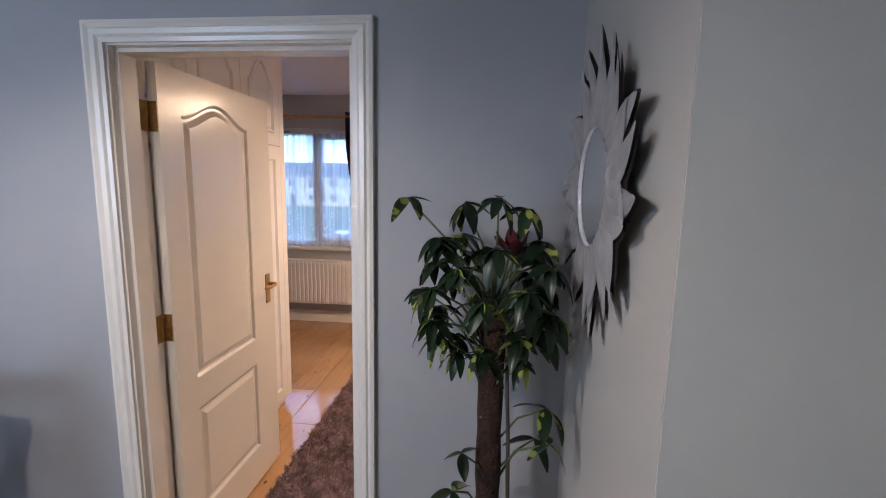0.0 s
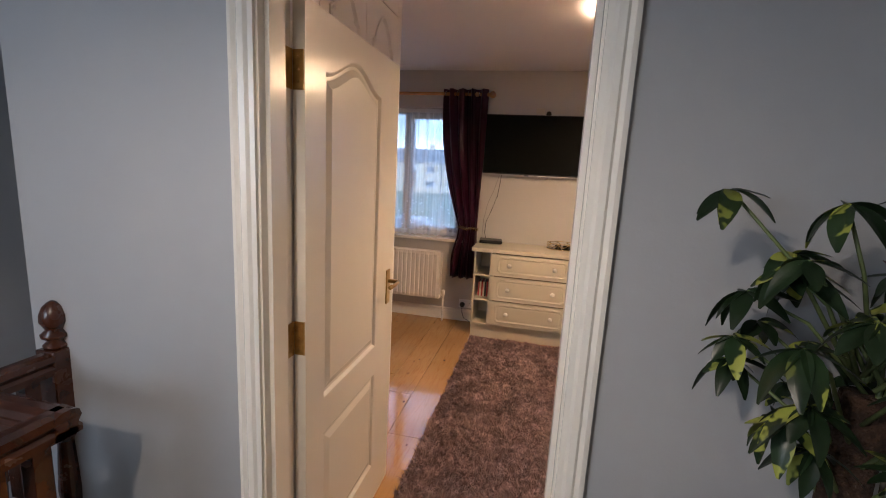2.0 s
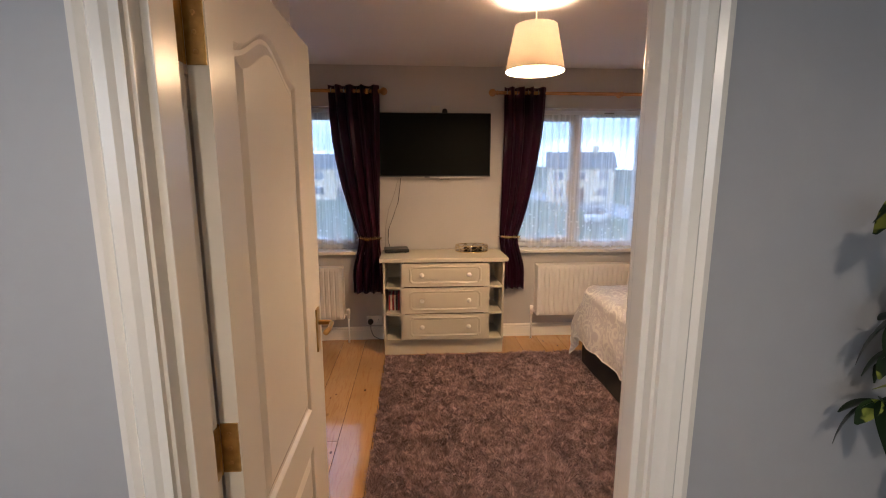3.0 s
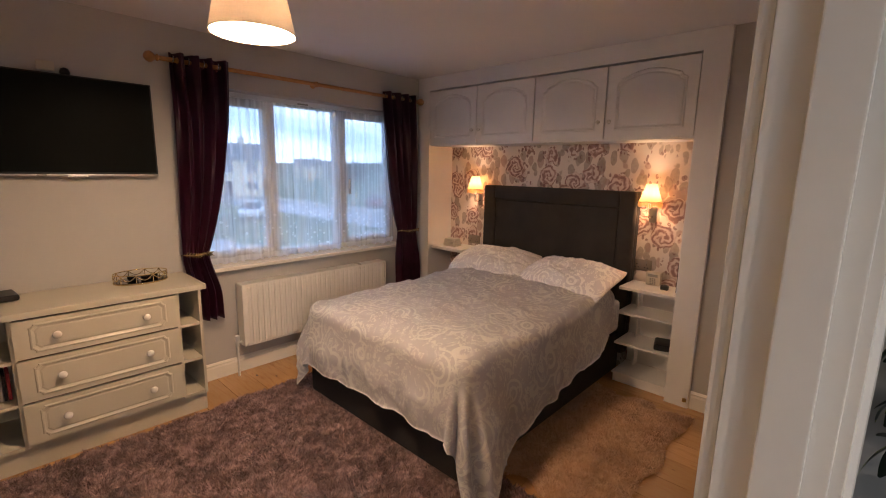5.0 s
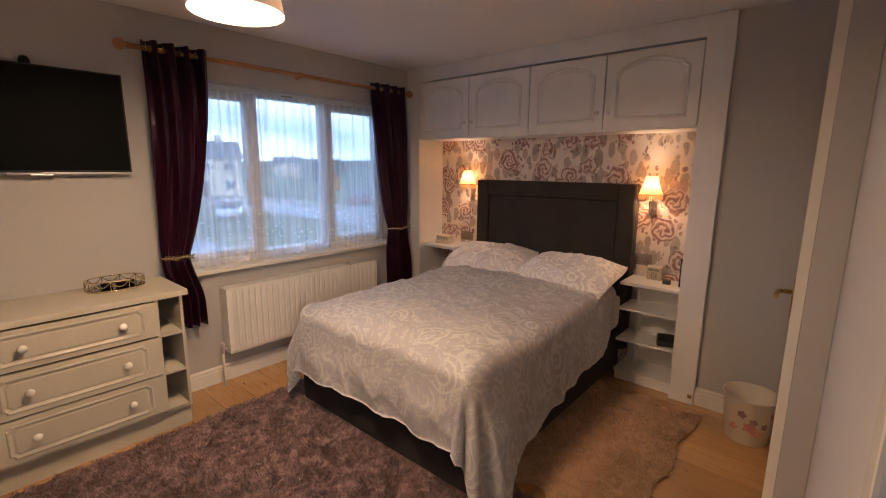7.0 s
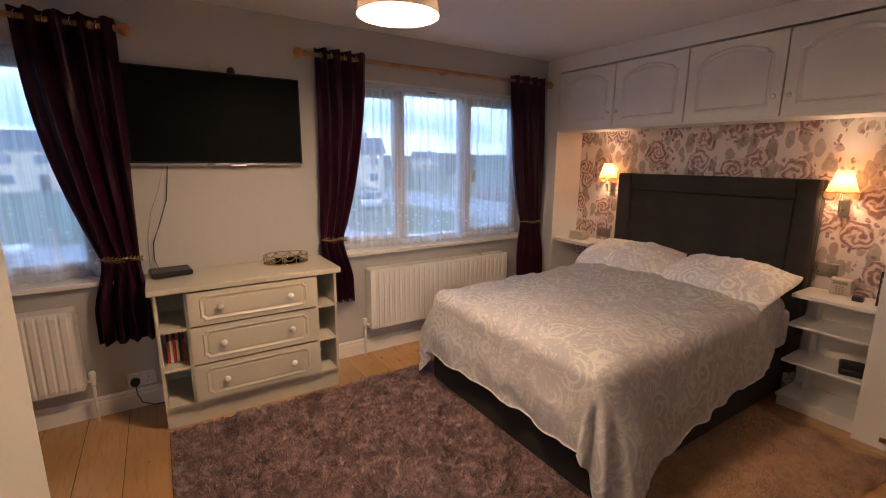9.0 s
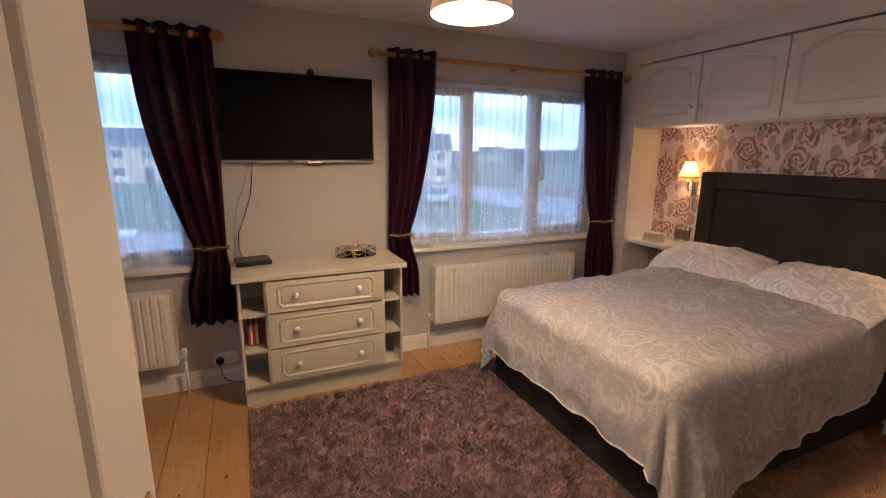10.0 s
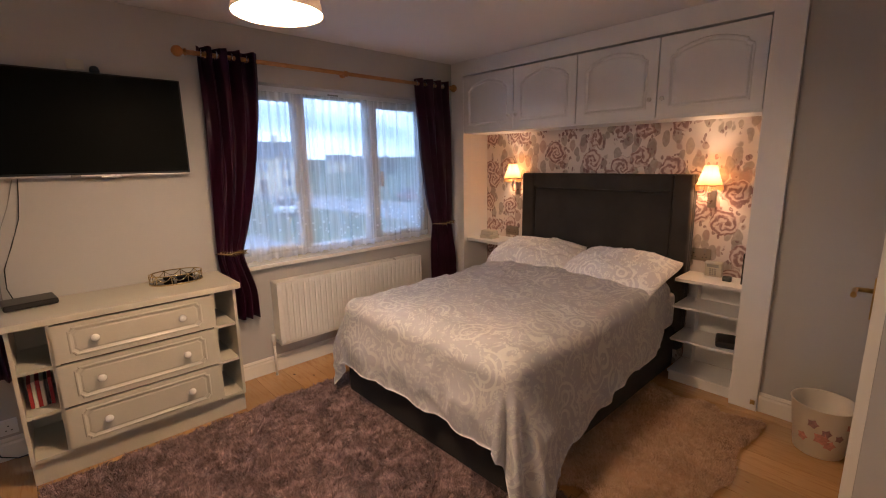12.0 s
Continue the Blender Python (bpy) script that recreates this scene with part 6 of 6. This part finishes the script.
def bush(name, x, y, w, d, h, count, label, seed, leaf=0.09):
    t = thing(name, (x, y, GZ), label, "hedge")
    rng = np.random.default_rng(seed)
    p = rng.uniform(-1, 1, (count, 3))
    p /= np.maximum(1.0, np.linalg.norm(p, axis=1))[:, None] ** 0.6
    p *= (1 + 0.18 * np.sin(5 * p[:, :1] + 3) + 0.12 * np.sin(9 * p[:, 1:2]))
    c = np.stack([x + p[:, 0] * w / 2, y + p[:, 1] * d / 2, GZ + h / 2 + p[:, 2] * h / 2], -1)
    q = rng.normal(0, leaf, (count, 3, 3))
    me = bpy.data.meshes.new("foliage")
    me.from_pydata((c[:, None] + q).reshape(-1, 3), [], np.arange(count * 3).reshape(-1, 3).tolist())
    me.materials.append(M["hedge"])
    f = new("foliage", me)
    f.parent, f.matrix_parent_inverse, f["kind"] = t, Matrix.Translation(-ORG[t]), "stuff"
    part("trunk", tube([(x, y, GZ), (x + 0.05, y, GZ + h * 0.5), (x, y + 0.05, GZ + h * 0.8)], [0.12 * h / 3, 0.08 * h / 3, 0.03], 8), M["bark"], t)


bush("garden_hedge", 3.2, 9.0, 4.5, 1.6, 2.0, 9000, "dark green clipped hedge below the window", 1)
bush("garden_hedge", -2.5, 12.5, 7, 1.3, 1.5, 9000, "dark green hedge along the front garden", 2)
for k, (x, y, h) in enumerate(((68, 104, 5), (84, 128, 6), (52, 118, 4.5), (92, 130, 6), (120, 140, 7), (20, 118, 5), (96, 100, 5))):
    bush("tree", x, y, h * 0.9, h * 0.9, h, 2600, "bare-looking dark green tree in the distance", 10 + k, 0.22)
bm = bmesh.new()
prev = None
for k in range(61):
    x = -420 + 14 * k
    h = 4.0 + 2.2 * noise.noise((x * 0.012, 0, 0)) + 1.2 * noise.noise((x * 0.06, 3, 0)) + 1.3 * smooth01((x - 20) / 120)
    v = [bm.verts.new((x, 190, GZ)), bm.verts.new((x, 215, GZ + h + 2)), bm.verts.new((x, 260, GZ + h))]
    if prev:
        for i in range(2):
            bm.faces.new((prev[i], v[i], v[i + 1], prev[i + 1]))
    prev = v
setting("backdrop", bm, M["hedge"], "low line of dark wooded hills on the horizon", "hills")


# ---- floor boards, rugs (last) ----
def blades(name, x0, x1, y0, y1, count, length, width, base_z, material, seed, ragged=0.0):
    """Many short leaning tufts in one mesh."""
    rnd = np.random.default_rng(seed)
    x, y = rnd.uniform(x0, x1, count), rnd.uniform(y0, y1, count)
    if ragged:
        cx, cy, hx, hy = (x0 + x1) / 2, (y0 + y1) / 2, (x1 - x0) / 2, (y1 - y0) / 2
        u, v = (x - cx) / hx, (y - cy) / hy
        wob = 1 - ragged * (0.5 + 0.5 * np.sin(9 * np.arctan2(v, u))) - ragged * 0.5 * rnd.random(count)
        keep = np.maximum(np.abs(u), np.abs(v)) < wob
        x, y = x[keep], y[keep]
        count = len(x)
    ang = rnd.uniform(0, 2 * np.pi, count)
    def field(pitch):
        """Smooth random values over the plan, at every blade."""
        gx, gy = (x - x0) / pitch, (y - y0) / pitch
        ix, iy = np.floor(gx).astype(int), np.floor(gy).astype(int)
        fx, fy = gx - ix, gy - iy
        fx, fy = fx * fx * (3 - 2 * fx), fy * fy * (3 - 2 * fy)
        g = rnd.random((ix.max() + 2, iy.max() + 2))
        return (g[ix, iy] * (1 - fx) + g[ix + 1, iy] * fx) * (1 - fy) + (g[ix, iy + 1] * (1 - fx) + g[ix + 1, iy + 1] * fx) * fy

    lean = 9.0 * field(0.13) + 5.0 * field(0.05) + rnd.normal(0, 0.7, count)
    ln = length * rnd.uniform(0.7, 1.2, count) * (0.55 + 0.6 * field(0.045) + 0.3 * field(0.11))
    tilt = rnd.uniform(0.3, 1.1, count)
    w = width * rnd.uniform(0.7, 1.3, count)
    sx, sy = np.cos(ang) * w / 2, np.sin(ang) * w / 2
    verts = np.empty((count, 5, 3))
    hx, hy = np.cos(lean), np.sin(lean)
    for k, (f, ww) in enumerate(((0.0, 1.0), (0.55, 0.8))):
        px, py = x + hx * ln * f * 0.6 * np.sin(tilt), y + hy * ln * f * 0.6 * np.sin(tilt)
        pz = base_z + ln * f * np.cos(tilt * 0.6)
        verts[:, 2 * k] = np.stack([px - sx * ww, py - sy * ww, pz], -1)
        verts[:, 2 * k + 1] = np.stack([px + sx * ww, py + sy * ww, pz], -1)
    verts[:, 4] = np.stack([x + hx * ln * np.sin(tilt), y + hy * ln * np.sin(tilt), base_z + ln * np.cos(tilt)], -1)
    ids = np.arange(count)[:, None] * 5
    tris = np.concatenate([ids + np.array(t) for t in ((0, 1, 3), (0, 3, 2), (2, 3, 4))])
    me = bpy.data.meshes.new(name)
    me.from_pydata(verts.reshape(-1, 3), [], tris.tolist())
    me.materials.append(material)
    return new(name, me)


def rug(name, x0, x1, y0, y1, count, length, width, material, label, seed, ragged=0.0, pad=0.0):
    r = thing(name, ((x0 + x1) / 2, (y0 + y1) / 2, 0), label, "rug")
    part("backing", box(x0 + pad, y0 + pad, 0.001, x1 - pad, y1 - pad, 0.012, 0.003), material, r)
    p = blades("shag", x0, x1, y0, y1, count, length, width, 0.008, material, seed, ragged)
    p.parent = r
    p.matrix_parent_inverse = Matrix.Translation(-ORG[r])
    p["kind"] = "stuff"


rug("shag_rug", -1.06, 0.70, 1.94, 4.235, 210000, 0.036, 0.0052, M["rug"], "mauve-brown shag rug on the pine floor", 11)
rug("sheepskin_rug", 0.72, 2.05, 1.98, 2.78, 70000, 0.026, 0.004, M["fluff"], "pale blush fluffy rug beside the bed", 12, 0.10, 0.12)

fl = thing("floor", (0, 3, 0), "varnished knotty pine floorboards", "floor", "", "structure")
rnd = random.Random(21)
WIDTH = 0.198
meshes = {}
for k in range(int((XR - XL) / WIDTH) + 1):
    xa = XL + k * WIDTH
    cut = rnd.uniform(2.4, 4.3)
    start = LF if xa > -1.93 else 2.90
    for ya, yb in ((start, max(cut, start + 0.6)), (max(cut, start + 0.6), YW)):
        me = box(0.001, 0, -0.022, WIDTH - 0.001, yb - ya - 0.002, 0.0, 0.0015, None, 1)
        moved(me, Matrix.Translation((xa, ya, rnd.uniform(-0.0008, 0.0))))
        part("floorboard", me, M["pine"], fl)
